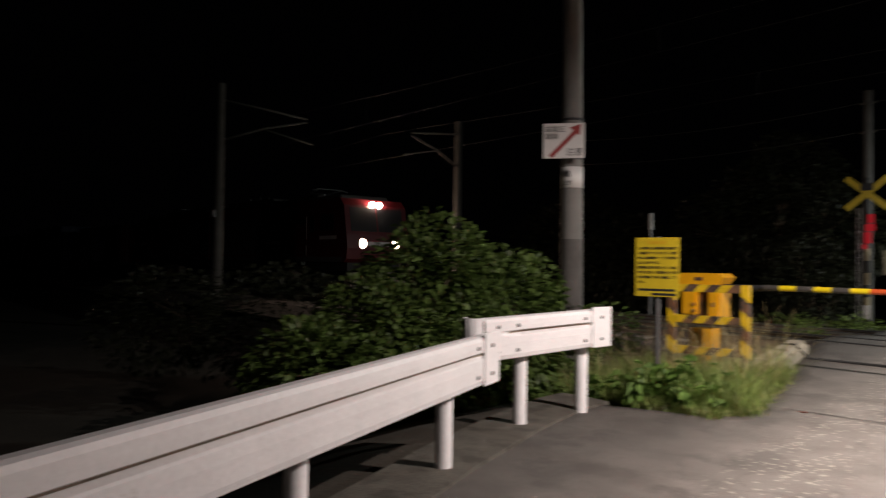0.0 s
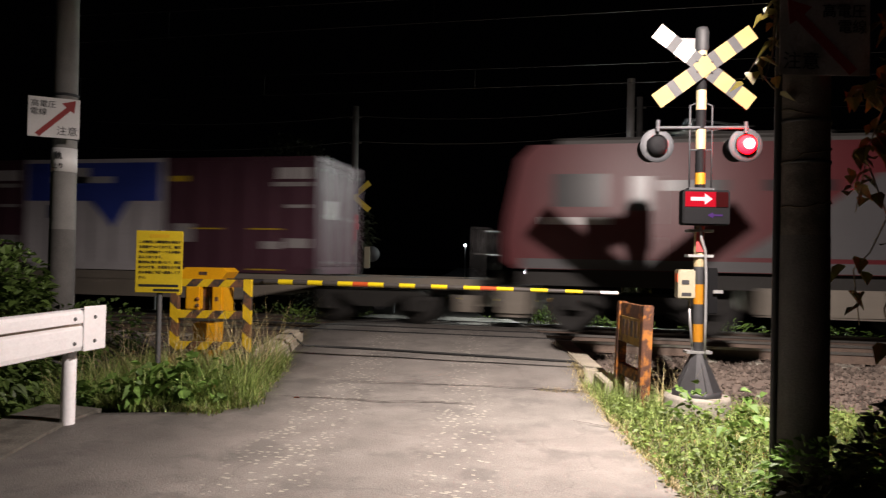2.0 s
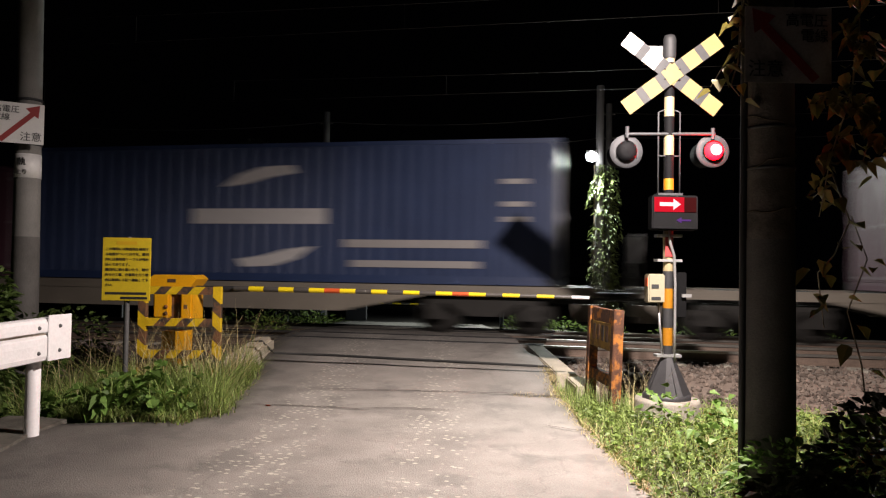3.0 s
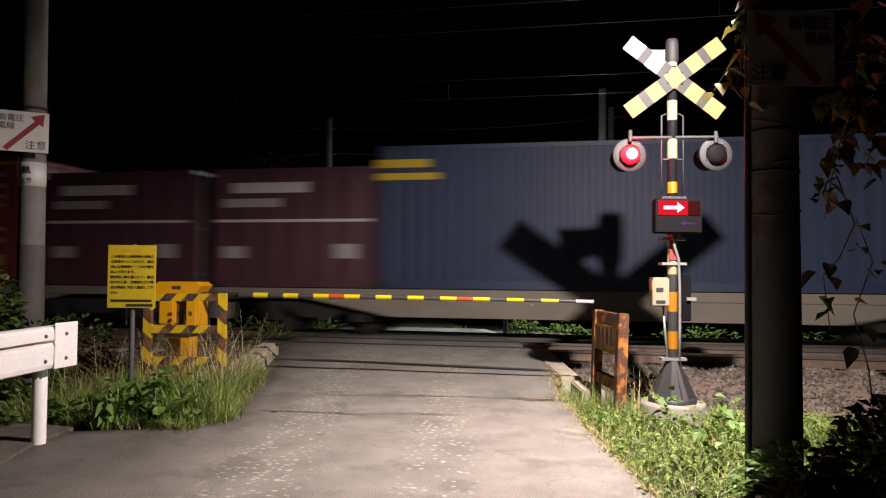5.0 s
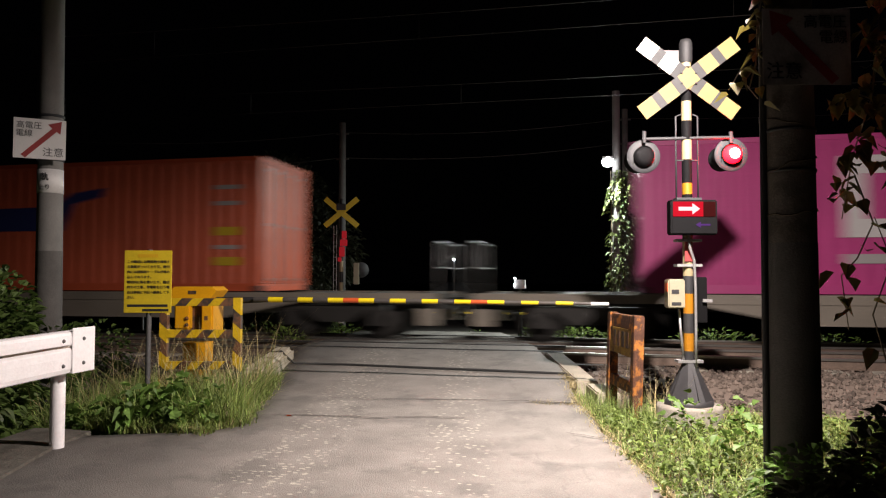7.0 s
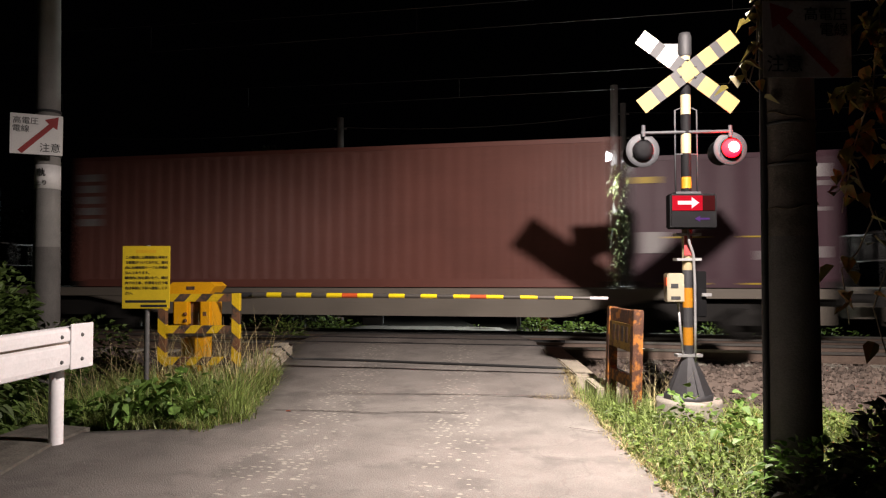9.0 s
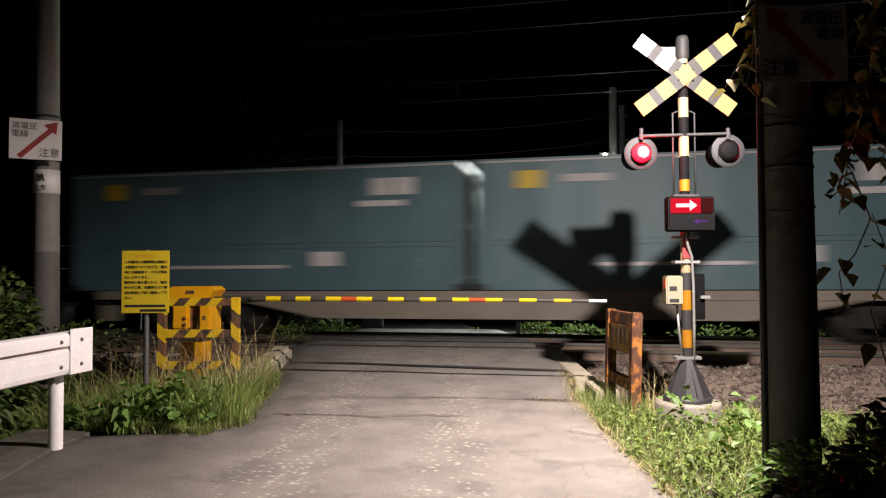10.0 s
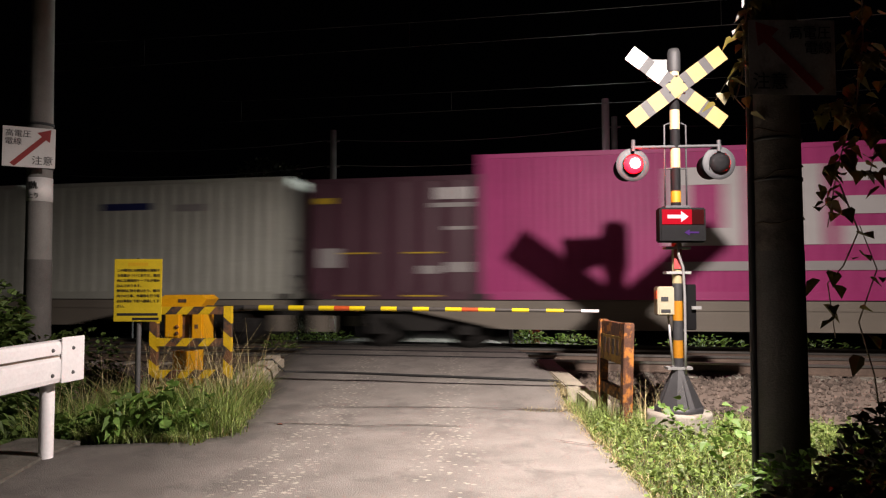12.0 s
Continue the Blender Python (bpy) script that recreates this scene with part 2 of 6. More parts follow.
STEM = material("pale_vine_stem", (0.26, 0.21, 0.14), 0.8, 0, 0.3, 10, 60, 0.2)
BARK = material("bark", (0.10, 0.075, 0.05), 0.9, 0, 0.35, 10, 60, 0.5)
LEAF_BUSH = leaf_material("bush_leaf", (0.095, 0.150, 0.035), 0.5)
LEAF_WEED = leaf_material("weed_leaf", (0.115, 0.205, 0.04), 0.45)
LEAF_IVY = leaf_material("ivy_leaf", (0.085, 0.105, 0.03), 0.6)
LEAF_BRIGHT = leaf_material("verge_leaf", (0.155, 0.225, 0.05), 0.5)
LEAF_VINE = leaf_material("vine_leaf", (0.15, 0.125, 0.035), 0.6)
# leaf green with the shade put into its colour, for plants the lamps miss
LEAF_SHADED = leaf_material("shaded_leaf", (0.026, 0.030, 0.014))
GRASS_GREEN = leaf_material("grass_green", (0.225, 0.30, 0.08), 0.55)
GRASS_DRY = leaf_material("grass_dry", (0.50, 0.42, 0.22), 0.5)
LOCO_RED = material("locomotive_red", (0.108, 0.010, 0.015), 0.42, 0, 0.10, 1.2, 30, 0.05)
LOCO_GREY = material("locomotive_grey", (0.092, 0.090, 0.095), 0.5, 0, 0.12, 1.2, 30, 0.05)
LOCO_ROOF = material("locomotive_roof_grey", (0.10, 0.095, 0.09), 0.6, 0, 0.2, 2, 30, 0.1)
UNDERFRAME = material("underframe_black", (0.03, 0.028, 0.026), 0.7, 0.1, 0.3, 3, 30, 0.2)
WAGON_GREY = material("wagon_grey", (0.26, 0.23, 0.19), 0.6, 0, 0.2, 1.5, 30, 0.1)
MARK_WHITE = material("mark_white", (0.62, 0.60, 0.60), 0.5, 0, 0.08)
MARK_GREY = material("mark_grey", (0.40, 0.38, 0.38), 0.5, 0, 0.1)
MARK_YELLOW = material("mark_yellow", (0.60, 0.42, 0.03), 0.5, 0, 0.1)
MARK_NAVY = material("mark_navy", (0.03, 0.04, 0.16), 0.5, 0, 0.1)


def box_paint(name, colour):
    return material(name, colour, 0.5, 0, 0.16, 1.1, 25, 0.08)


PURPLE = box_paint("container_purple", (0.092, 0.038, 0.056))
MAGENTA = box_paint("container_magenta", (0.468, 0.046, 0.215))
NAVY = box_paint("container_navy", (0.029, 0.052, 0.137))
NAVY_B = box_paint("container_blue", (0.024, 0.040, 0.095))
CRIMSON = box_paint("container_crimson", (0.21, 0.030, 0.032))
ORANGE = box_paint("container_orange_red", (0.598, 0.111, 0.046))
BROWN = box_paint("container_brown", (0.23, 0.085, 0.065))
TEAL = box_paint("container_teal", (0.092, 0.165, 0.192))
WHITE_BOX = box_paint("container_white", (0.546, 0.559, 0.494))
BLUE_TOP = box_paint("container_bright_blue", (0.046, 0.078, 0.429))
PALE = box_paint("container_pale", (0.676, 0.650, 0.676))


# ---- mesh helpers ----
def cuboid(bm, x0, y0, z0, x1, y1, z1, m=None, mat=0):
    r = bmesh.ops.create_cube(bm, size=1.0)["verts"]
    for v in r:
        v.co = Vector((x0 + (v.co.x + 0.5) * (x1 - x0), y0 + (v.co.y + 0.5) * (y1 - y0), z0 + (v.co.z + 0.5) * (z1 - z0)))
        if m is not None:
            v.co = m @ v.co
    for f in {f for v in r for f in v.link_faces}:
        f.material_index = mat
    return r


def tube(bm, a, b, r0, r1=None, seg=12, caps=True, mat=0):
    a, b = Vector(a), Vector(b)
    r1 = r0 if r1 is None else r1
    turn = (b - a).to_track_quat("Z", "Y").to_matrix()
    ring = []
    for p, r in ((a, r0), (b, r1)):
        ring.append([bm.verts.new(p + turn @ Vector((math.cos(k * math.tau / seg) * r, math.sin(k * math.tau / seg) * r, 0))) for k in range(seg)])
    for k in range(seg):
        f = bm.faces.new((ring[0][k], ring[0][(k + 1) % seg], ring[1][(k + 1) % seg], ring[1][k]))
        f.smooth, f.material_index = True, mat
    if caps:
        bm.faces.new([bm.verts.new(v.co) for v in ring[0][::-1]]).material_index = mat
        bm.faces.new([bm.verts.new(v.co) for v in ring[1]]).material_index = mat


def chain(bm, points, radii, seg=6, mat=0):
    """A bent tube in one piece through these points."""
    pts = [Vector(p) for p in points]
    rings = []
    for i, p in enumerate(pts):
        way = (pts[min(i + 1, len(pts) - 1)] - pts[max(i - 1, 0)]).normalized()
        turn = way.to_track_quat("Z", "Y").to_matrix()
        if rings:
            side = turn.inverted() @ last
            spin = math.atan2(side.y, side.x)
        else:
            spin = 0.0
        last = turn @ Vector((math.cos(spin), math.sin(spin), 0))
        rings.append([bm.verts.new(p + turn @ Vector((math.cos(spin + k * math.tau / seg), math.sin(spin + k * math.tau / seg), 0)) * radii[i]) for k in range(seg)])
    for a, b in zip(rings, rings[1:]):
        for k in range(seg):
            f = bm.faces.new((a[k], a[(k + 1) % seg], b[(k + 1) % seg], b[k]))
            f.smooth, f.material_index = True, mat
    bm.faces.new(rings[0][::-1]).material_index = mat
    bm.faces.new(rings[-1]).material_index = mat


def prism(bm, outline, y0, y1, m=None, mat=0):
    """A plate with this outline in x and z, from y0 to y1."""
    lo = [bm.verts.new((x, y0, z)) for x, z in outline]
    hi = [bm.verts.new((x, y1, z)) for x, z in outline]
    fs = [bm.faces.new(lo), bm.faces.new(hi[::-1])]
    n = len(outline)
    fs += [bm.faces.new((lo[(k + 1) % n], lo[k], hi[k], hi[(k + 1) % n])) for k in range(n)]
    for f in fs:
        f.material_index = mat
    if m is not None:
        for v in lo + hi:
            v.co = m @ v.co


def lathe(bm, profile, m=None, seg=24, mat=0):
    """Rings of (radius, height) about z."""
    rings = []
    for r, h in profile:
        rings.append([bm.verts.new((r * math.cos(k * math.tau / seg), r * math.sin(k * math.tau / seg), h)) for k in range(seg)])
    for a, b in zip(rings, rings[1:]):
        for k in range(seg):
            f = bm.faces.new((a[k], a[(k + 1) % seg], b[(k + 1) % seg], b[k]))
            f.smooth, f.material_index = True, mat
    if m is not None:
        for ring in rings:
            for v in ring:
                v.co = m @ v.co


def soften(bm, width, segments=2):
    bmesh.ops.bevel(bm, geom=[e for e in bm.edges if len(e.link_faces) == 2 and e.calc_face_angle(0) > 0.6], offset=width, segments=segments, affect="EDGES", clamp_overlap=True)


def part(name, bm, mats, parent=None, label="", m=None):
    bmesh.ops.recalc_face_normals(bm, faces=bm.faces)
    me = bpy.data.meshes.new(name)
    bm.to_mesh(me)
    bm.free()
    for x in mats if isinstance(mats, (list, tuple)) else (mats,):
        me.materials.append(x)
    ob = new(name, me)
    if parent is not None:
        ob.parent = parent
    if m is not None:
        ob.matrix_local = m
    return tagged(ob, label)


def block(name, size, mats, parent, label="", bevel=0.0):
    """A box part: size is x0, y0, z0, x1, y1, z1."""
    bm = bmesh.new()
    cuboid(bm, *size)
    if bevel:
        soften(bm, bevel)
    return part(name, bm, mats, parent, label)


def thing(name, label, category, m=None, group="", kind=""):
    ob = new(name)
    ob.empty_display_size = 0.2
    if m is not None:
        ob.matrix_world = m
    return tagged(ob, label, category, group, kind)


def text_part(name, words, size, mats, parent, m, thick=0.002, label=""):
    """Lettering as a mesh of its own: x along the line, standing in x and z, facing -y."""
    cu = bpy.data.curves.new(name, "FONT")
    cu.body, cu.size, cu.extrude, cu.resolution_u = words, size, thick, 3
    cu.align_x, cu.align_y = "CENTER", "CENTER"
    tmp = new("lettering", cu)
    bpy.context.view_layer.update()
    me = bpy.data.meshes.new_from_object(tmp.evaluated_get(bpy.context.evaluated_depsgraph_get()))
    bpy.data.objects.remove(tmp)
    me.materials.clear()
    me.materials.append(mats)
    ob = new(name, me)
    ob.parent = parent
    ob.matrix_local = m @ pose(0, 0, 0, 90, 0, 0)
    return tagged(ob, label)


def leaves(bm, spots, length, width, rnd, droop=0.3, mat=0):
    """A folded leaf at each (place, outward way)."""
    for p, way in spots:
        way = (Vector(way) + Vector((rnd.uniform(-0.8, 0.8), rnd.uniform(-0.8, 0.8), rnd.uniform(-0.6, 0.7)))).normalized()
        side = way.cross(Vector((rnd.uniform(-0.5, 0.5), rnd.uniform(-0.5, 0.5), 1))).normalized()
        up = side.cross(way).normalized()
        k = rnd.uniform(0.6, 1.3)
        a, w = length * k, width * k * 0.5
        p = Vector(p)
        ways = ((0.0, 0.0, 0.0), (0.12, 0.75, 0.06), (0.45, 1.0, 0.10), (1.0, 0.0, 0.0))
        mid = []
        for u, q, lift in ways:
            c = p + way * a * u - Vector((0, 0, droop * a * u * u))
            mid.append((c + side * w * q + up * w * lift * 4, c - side * w * q + up * w * lift * 4))
        v = [bm.verts.new(mid[0][0])] + [bm.verts.new(mid[i][0]) for i in (1, 2)] + [bm.verts.new(mid[3][0])] + [bm.verts.new(mid[i][1]) for i in (2, 1)]
        f1, f2 = bm.faces.new(v[:4]), bm.faces.new((v[0], v[3], v[4], v[5]))
        f1.material_index = f2.material_index = mat


def crown_spots(rnd, blobs, count):
    """Places on and in lumpy ellipsoids: (centre, radii) each."""
    spots = []
    total = sum(r[0] * r[1] + r[1] * r[2] + r[0] * r[2] for _, r in blobs)
    for c, r in blobs:
        for _ in range(int(count * (r[0] * r[1] + r[1] * r[2] + r[0] * r[2]) / total)):
            d = Vector((rnd.gauss(0, 1), rnd.gauss(0, 1), rnd.gauss(0, 1))).normalized()
            q = Vector((d.x * r[0], d.y * r[1], d.z * r[2])) + Vector(c)
            lump = noise.noise(q * 1.6) * 0.25 + noise.noise(q * 4.0) * 0.14
            k = (1 + lump) * (1 - 0.35 * rnd.random() ** 2)
            spots.append((Vector(c) + Vector((d.x * r[0], d.y * r[1], d.z * r[2])) * k, d))
    return spots


def blades(bm, rnd, places, height, width, lean=0.35, mat=0, seg=3):
    """Grass blades, each a bent ribbon."""
    for x, y, z in places:
        h = height * rnd.uniform(0.5, 1.25)
        a = rnd.uniform(0, math.tau)
        d = Vector((math.cos(a), math.sin(a), 0))
        s = Vector((-d.y, d.x, 0)) * width * 0.5
        bend = rnd.uniform(0.1, 1.0) * lean * h
        prev = None
        for k in range(seg + 1):
            u = k / seg
            c = Vector((x, y, z - 0.02)) + Vector((0, 0, h * (u - 0.15 * u * u * bend / max(h, 0.01)))) + d * bend * u * u
            w = s * (1 - u * 0.92)
            pair = (bm.verts.new(c - w), bm.verts.new(c + w))
            if prev:
                bm.faces.new((prev[0], prev[1], pair[1], pair[0])).material_index = mat
            prev = pair


# ---- the ground, the road and the tracks ----
ROAD_Z = ((-40, -0.35), (-6, -0.04), (5, 0.0), (8, 0.08), (11.2, 0.29), (12.4, 0.29), (15.0, 0.13), (16.2, 0.13), (19, 0.0), (26, -0.5), (60, -1.6), (900, -2.0))
ROAD_L = ((-40, 6.0), (-6, 0.8), (-2, -1.45), (0.25, -2.55), (3.0, -4.05), (4.6, -4.55), (5.6, -4.65), (5.95, -3.6), (6.3, -3.3), (8.2, -3.92), (9.8, -4.4), (11.0, -4.85), (15.5, -5.6), (19, -6.4), (26, -8.4), (60, -17))
ROAD_R = ((-40, 14.0), (-6, 4.6), (-2, 2.6), (3.0, 0.95), (4.9, 0.42), (6.2, 0.1), (8.3, -0.33), (9.8, -0.52), (11.2, -0.95), (12.4, -1.15), (15.4, -1.75), (19, -2.6), (26, -4.4), (60, -13))
NEAR_TRACK, FAR_TRACK = 11.8, 15.57
NEAR_RAIL, FAR_RAIL = 0.29, 0.134


def along(table, y):
    for (a, va), (b, vb) in zip(table, table[1:]):
        if y <= b:
            return va + (vb - va) * max(0.0, y - a) / (b - a)
    return table[-1][1]


def ground_z(x, y):
    """The ground beside the road: lower than the road but for the track bed, falling away to the open side."""
    z = along(ROAD_Z, y) - 0.05
    out = max(0.0, along(ROAD_L, y) - 0.6 - x, x - along(ROAD_R, y) - 2.5)
    bed = max(0.0, 1 - max(0.0, abs(y - 13.7) - 4.2) / 2.5)
    drop = min(0.9, out * 0.25) * (1 - bed)
    return z - drop - 0.28 * bed * min(1.0, max(0.0, max(along(ROAD_L, y) - x, x - along(ROAD_R, y)) / 0.5))


def ground():
    xs = [-500, -250, -120, -70, -45, -32, -24] + [-18 + 0.5 * k for k in range(53)] + [9, 10, 12, 15, 20, 28, 40, 70, 120, 250, 500]
    ys = [-300, -120, -60, -30, -18, -12] + [-8 + 0.5 * k for k in range(70)] + [28, 31, 36, 45, 60, 90, 150, 300, 700]
    verts, faces = [], []
    for y in ys:
        for x in xs:
            inside = along(ROAD_L, y) + 0.1 < x < along(ROAD_R, y) - 0.1
            verts.append((x, y, ground_z(x, y) - (0.12 if inside else 0) + noise.noise((x * 0.7, y * 0.7, 0)) * 0.03))
    w = len(xs)
    for j in range(len(ys) - 1):
        for i in range(w - 1):
            faces.append((j * w + i, j * w + i + 1, (j + 1) * w + i + 1, (j + 1) * w + i))
    me = bpy.data.meshes.new("ground")
    me.from_pydata(verts, [], faces)
    me.materials.append(SOIL)
    for f in me.polygons:
        f.use_smooth = True
    tagged(new("ground", me), "dark bare soil ground beside the road and tracks", "ground", kind="structure")


def road():
    ys = [-40 + 2 * k for k in range(17)] + [-6 + 0.2 * k for k in range(166)] + [28, 32, 40, 50, 60]
    bm = bmesh.new()
    rows = []
    for y in ys:
        l, r, z = along(ROAD_L, y), along(ROAD_R, y), along(ROAD_Z, y)
        l += noise.noise((y * 1.9, 3, 0)) * 0.06
        r += noise.noise((y * 2.3, 9, 0)) * 0.07
        row = []
        for k in range(13):
            x = l + (r - l) * k / 12
            row.append(bm.verts.new((x, y, z + noise.noise((x * 0.9, y * 0.9, 4)) * 0.012)))
        low = 0.10
        row = [bm.verts.new((l - 0.05, y, z - low))] + row + [bm.verts.new((r + 0.05, y, z - low))]
        rows.append(row)
    for a, b in zip(rows, rows[1:]):
        for k in range(len(a) - 1):
            bm.faces.new((a[k], a[k + 1], b[k + 1], b[k])).smooth = True
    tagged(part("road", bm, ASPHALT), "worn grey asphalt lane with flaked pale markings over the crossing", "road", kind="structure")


def track(name, y0, z0, rnd):
    bed = thing(name, "railway track with rusty steel rails on brown ballast", "railway track", kind="structure")
    for side in (-0.5335, 0.5335):
        bm = bmesh.new()
        y = y0 + side
        for x0, x1 in ((-300, 120),):
            cuboid(bm, x0, y - 0.0325, z0 - 0.035, x1, y + 0.0325, z0, mat=1)
            cuboid(bm, x0, y - 0.008, z0 - 0.14, x1, y + 0.008, z0 - 0.035)
            cuboid(bm, x0, y - 0.063, z0 - 0.155, x1, y + 0.063, z0 - 0.14)
        part("rail", bm, (RAIL_STEEL, RAIL_TOP), bed)
    bm = bmesh.new()
    cuboid(bm, 0, -1.0, -0.14, 0.24, 1.0, 0)
    soften(bm, 0.02, 1)
    first = part("sleeper", bm, CONCRETE, bed, m=pose(-30, y0, z0 - 0.155))
    for k in range(1, 90):
        x = -30 + 0.6 * k
        if -6.6 < x < 0.2:
            continue
        o = new("sleeper", first.data)
        o.parent = bed
        o.matrix_local = pose(x, y0, z0 - 0.155)
    # timber and asphalt panels leave a groove beside each rail on the road
    for side in (-0.5335, 0.5335):
        bm = bmesh.new()
        y = y0 + side + (0.075 if side < 0 else -0.075)
        cuboid(bm, -6.4, y - 0.04, z0 - 0.02, -0.6, y + 0.04, z0 + 0.012)
        part("flangeway", bm, CABLE_BLACK, bed)


def ballast(rnd):
    """The bed between and beside the tracks: a sheet with loose stones on it."""
    bm = bmesh.new()

    def height(y):
        return along(((8.8, -0.12), (9.9, 0.10), (13.0, 0.12), (14.4, -0.02), (17.0, -0.03), (18.3, -0.3)), y)

    for x0, x1 in ((-300, -5.0), (-0.9, 120)):
        ys = [8.8, 9.9, 11, 13.0, 14.4, 15.5, 17.0, 18.3]
        a = [bm.verts.new((x0, y, height(y))) for y in ys]
        b = [bm.verts.new((x1, y, height(y))) for y in ys]
        for k in range(len(ys) - 1):
            bm.faces.new((a[k], b[k], b[k + 1], a[k + 1]))
    for _ in range(9000):
        x = rnd.choice((rnd.uniform(-0.3, 8), rnd.uniform(-0.3, 8), rnd.uniform(-0.3, 8), rnd.uniform(-13, -5.2)))
        y = 8.9 + (rnd.random() ** 1.6) * 6
        if x < 0.2 and y > 11:
            continue
        s = rnd.uniform(0.02, 0.05)
        m = pose(x, y, height(y) + s * 0.3, rnd.uniform(0, 360), rnd.uniform(0, 360), rnd.uniform(0, 360))
        p = [m @ Vector(q) for q in ((s, 0, 0), (-s, 0, 0), (0, s, 0), (0, -s, 0), (0, 0, s * 0.8), (0, 0, -s * 0.8))]
        v = [bm.verts.new(q * 1.0) for q in p]
        for i, j, k in ((0, 2, 4), (2, 1, 4), (1, 3, 4), (3, 0, 4), (2, 0, 5), (1, 2, 5), (3, 1, 5), (0, 3, 5)):
            bm.faces.new((v[i], v[j], v[k]))
    tagged(part("ballast", bm, BALLAST), "brown crushed stone ballast under the rails", "ballast", kind="stuff")


ground()
road()
ballast(random.Random(5))
track("track_near", NEAR_TRACK, NEAR_RAIL, random.Random(6))
track("track_far", FAR_TRACK, FAR_RAIL, random.Random(7))


# ---- the train: a twin locomotive and container wagons; s is metres behind the origin at the clip's start ----
SPEED = 22.55
MOVERS = []


def rides(ob, s, z):
    """Notes that ob, whose own x = 0 is at s metres, moves with the train."""
    MOVERS.append((ob, s, z))
    return ob


def motions():
    for ob, s, z in MOVERS:
        walk(ob, [(t, pose(SPEED * t - s, FAR_TRACK, z)) for t in (0, 3, 6, 9, 12)])
    flash()


def wheelset(parent, x, r=0.43):
    bm = bmesh.new()
    for y in (-0.56, 0.56):
        lathe(bm, ((0.0, -0.06), (r * 0.55, -0.05), (r * 0.8, -0.03), (r, -0.065), (r + 0.03, 0.05 if y < 0 else -0.07), (r * 0.5, 0.06), (0, 0.06)), pose(x, y, r, 90, 0, 0), 20)
    tube(bm, (x, -0.75, r), (x, 0.75, r), 0.08, seg=10)
    return part("wheelset", bm, UNDERFRAME, parent)


def bogie(parent, x, half=0.95, r=0.43):
    """Side frames with axle boxes, springs and a bolster."""
    bm = bmesh.new()
    for y in (-0.88, 0.88):
        prism(bm, [(x - half - 0.25, 0.48), (x - half + 0.2, 0.62), (x - 0.35, 0.36), (x + 0.35, 0.36), (x + half - 0.2, 0.62), (x + half + 0.25, 0.48), (x + half + 0.2, 0.72), (x - half - 0.2, 0.72)], y - 0.06, y + 0.06)
        for q in (-half, half):
            cuboid(bm, x + q - 0.16, y - 0.12, r - 0.14, x + q + 0.16, y + 0.12, r + 0.16)
        for q in (-0.12, 0.12):
            tube(bm, (x + q, y, 0.38), (x + q, y, 0.68), 0.07, seg=8)
    cuboid(bm, x - 0.25, -0.85, 0.5, x + 0.25, 0.85, 0.74)
    b = part("bogie", bm, UNDERFRAME, parent)
    wheelset(b, x - half, r)
    wheelset(b, x + half, r)
    return b


def wagon(length):
    """A flat container wagon, its own x = 0 at the front buffer, running towards +x."""
    w = thing("container_wagon", "dark grey steel flat wagon with deep side sills", "wagon", group="wagons of the freight train")
    a, b = -length + 0.35, -0.35
    c = (a + b) / 2
    for y in (-1.2, 1.2):
        bm = bmesh.new()
        prism(bm, [(a, 0.80), (b, 0.80), (b, 0.98), (a, 0.98)], y - 0.06, y + 0.06)
        prism(bm, [(c - 4.2, 0.42), (c + 4.2, 0.42), (c + 6.2, 0.81), (c - 6.2, 0.81)], y - 0.03, y + 0.03)
        for k in range(9):
            x = c - 4.4 + 1.1 * k
            cuboid(bm, x - 0.03, y - 0.04, 0.44, x + 0.03, y + 0.04, 0.80)
        part("side_sill", bm, WAGON_GREY, w)
    block("centre_sill", (a, -0.3, 0.62, b, 0.3, 0.95), UNDERFRAME, w)
    beam = None
    for k in range(14):
        if beam is None:
            beam = member = block("cross_member", (-0.1, -1.12, 0.86, 0.1, 1.12, 0.975), UNDERFRAME, w)
        else:
            member = new("cross_member", beam.data)
            member.parent = w
        member.matrix_local = pose(a + 0.4 + k * (b - a - 0.8) / 13, 0, 0)
    for x in (a + 2.3, b - 2.3):
        bogie(w, x)
    for x, s in ((a, -1), (b, 1)):
        bm = bmesh.new()
        tube(bm, (x, 0, 0.78), (x + s * 0.36, 0, 0.78), 0.09, seg=8)
        cuboid(bm, x + s * 0.36 - 0.12, -0.16, 0.64, x + s * 0.36 + 0.02, 0.16, 0.92)
        part("coupler", bm, UNDERFRAME, w)
        for y in (-1.1, 1.1):
            bm = bmesh.new()
            chain(bm, [(x, y, 0.6), (x, y, 1.98), (x, y * 0.97, 2.03), (x, y * 0.3, 2.03), (x, y * 0.3, 1.5), (x, y, 1.5)], [0.017] * 6, 6)
            part("end_handrail", bm, GREY_STEEL, w)
            block("end_step", (min(x, x - s * 0.42), y - 0.06, 0.32, max(x, x - s * 0.42), y + 0.06, 0.66), WAGON_GREY, w, bevel=0.01)
    block("brake_cylinder", (c - 0.6, -0.9, 0.35, c + 0.5, -0.4, 0.7), UNDERFRAME, w, bevel=0.08)
    block("deck_marking", (b - 3.4, -1.246, 0.86, b - 2.2, -1.242, 0.93), MARK_WHITE, w)
    return w


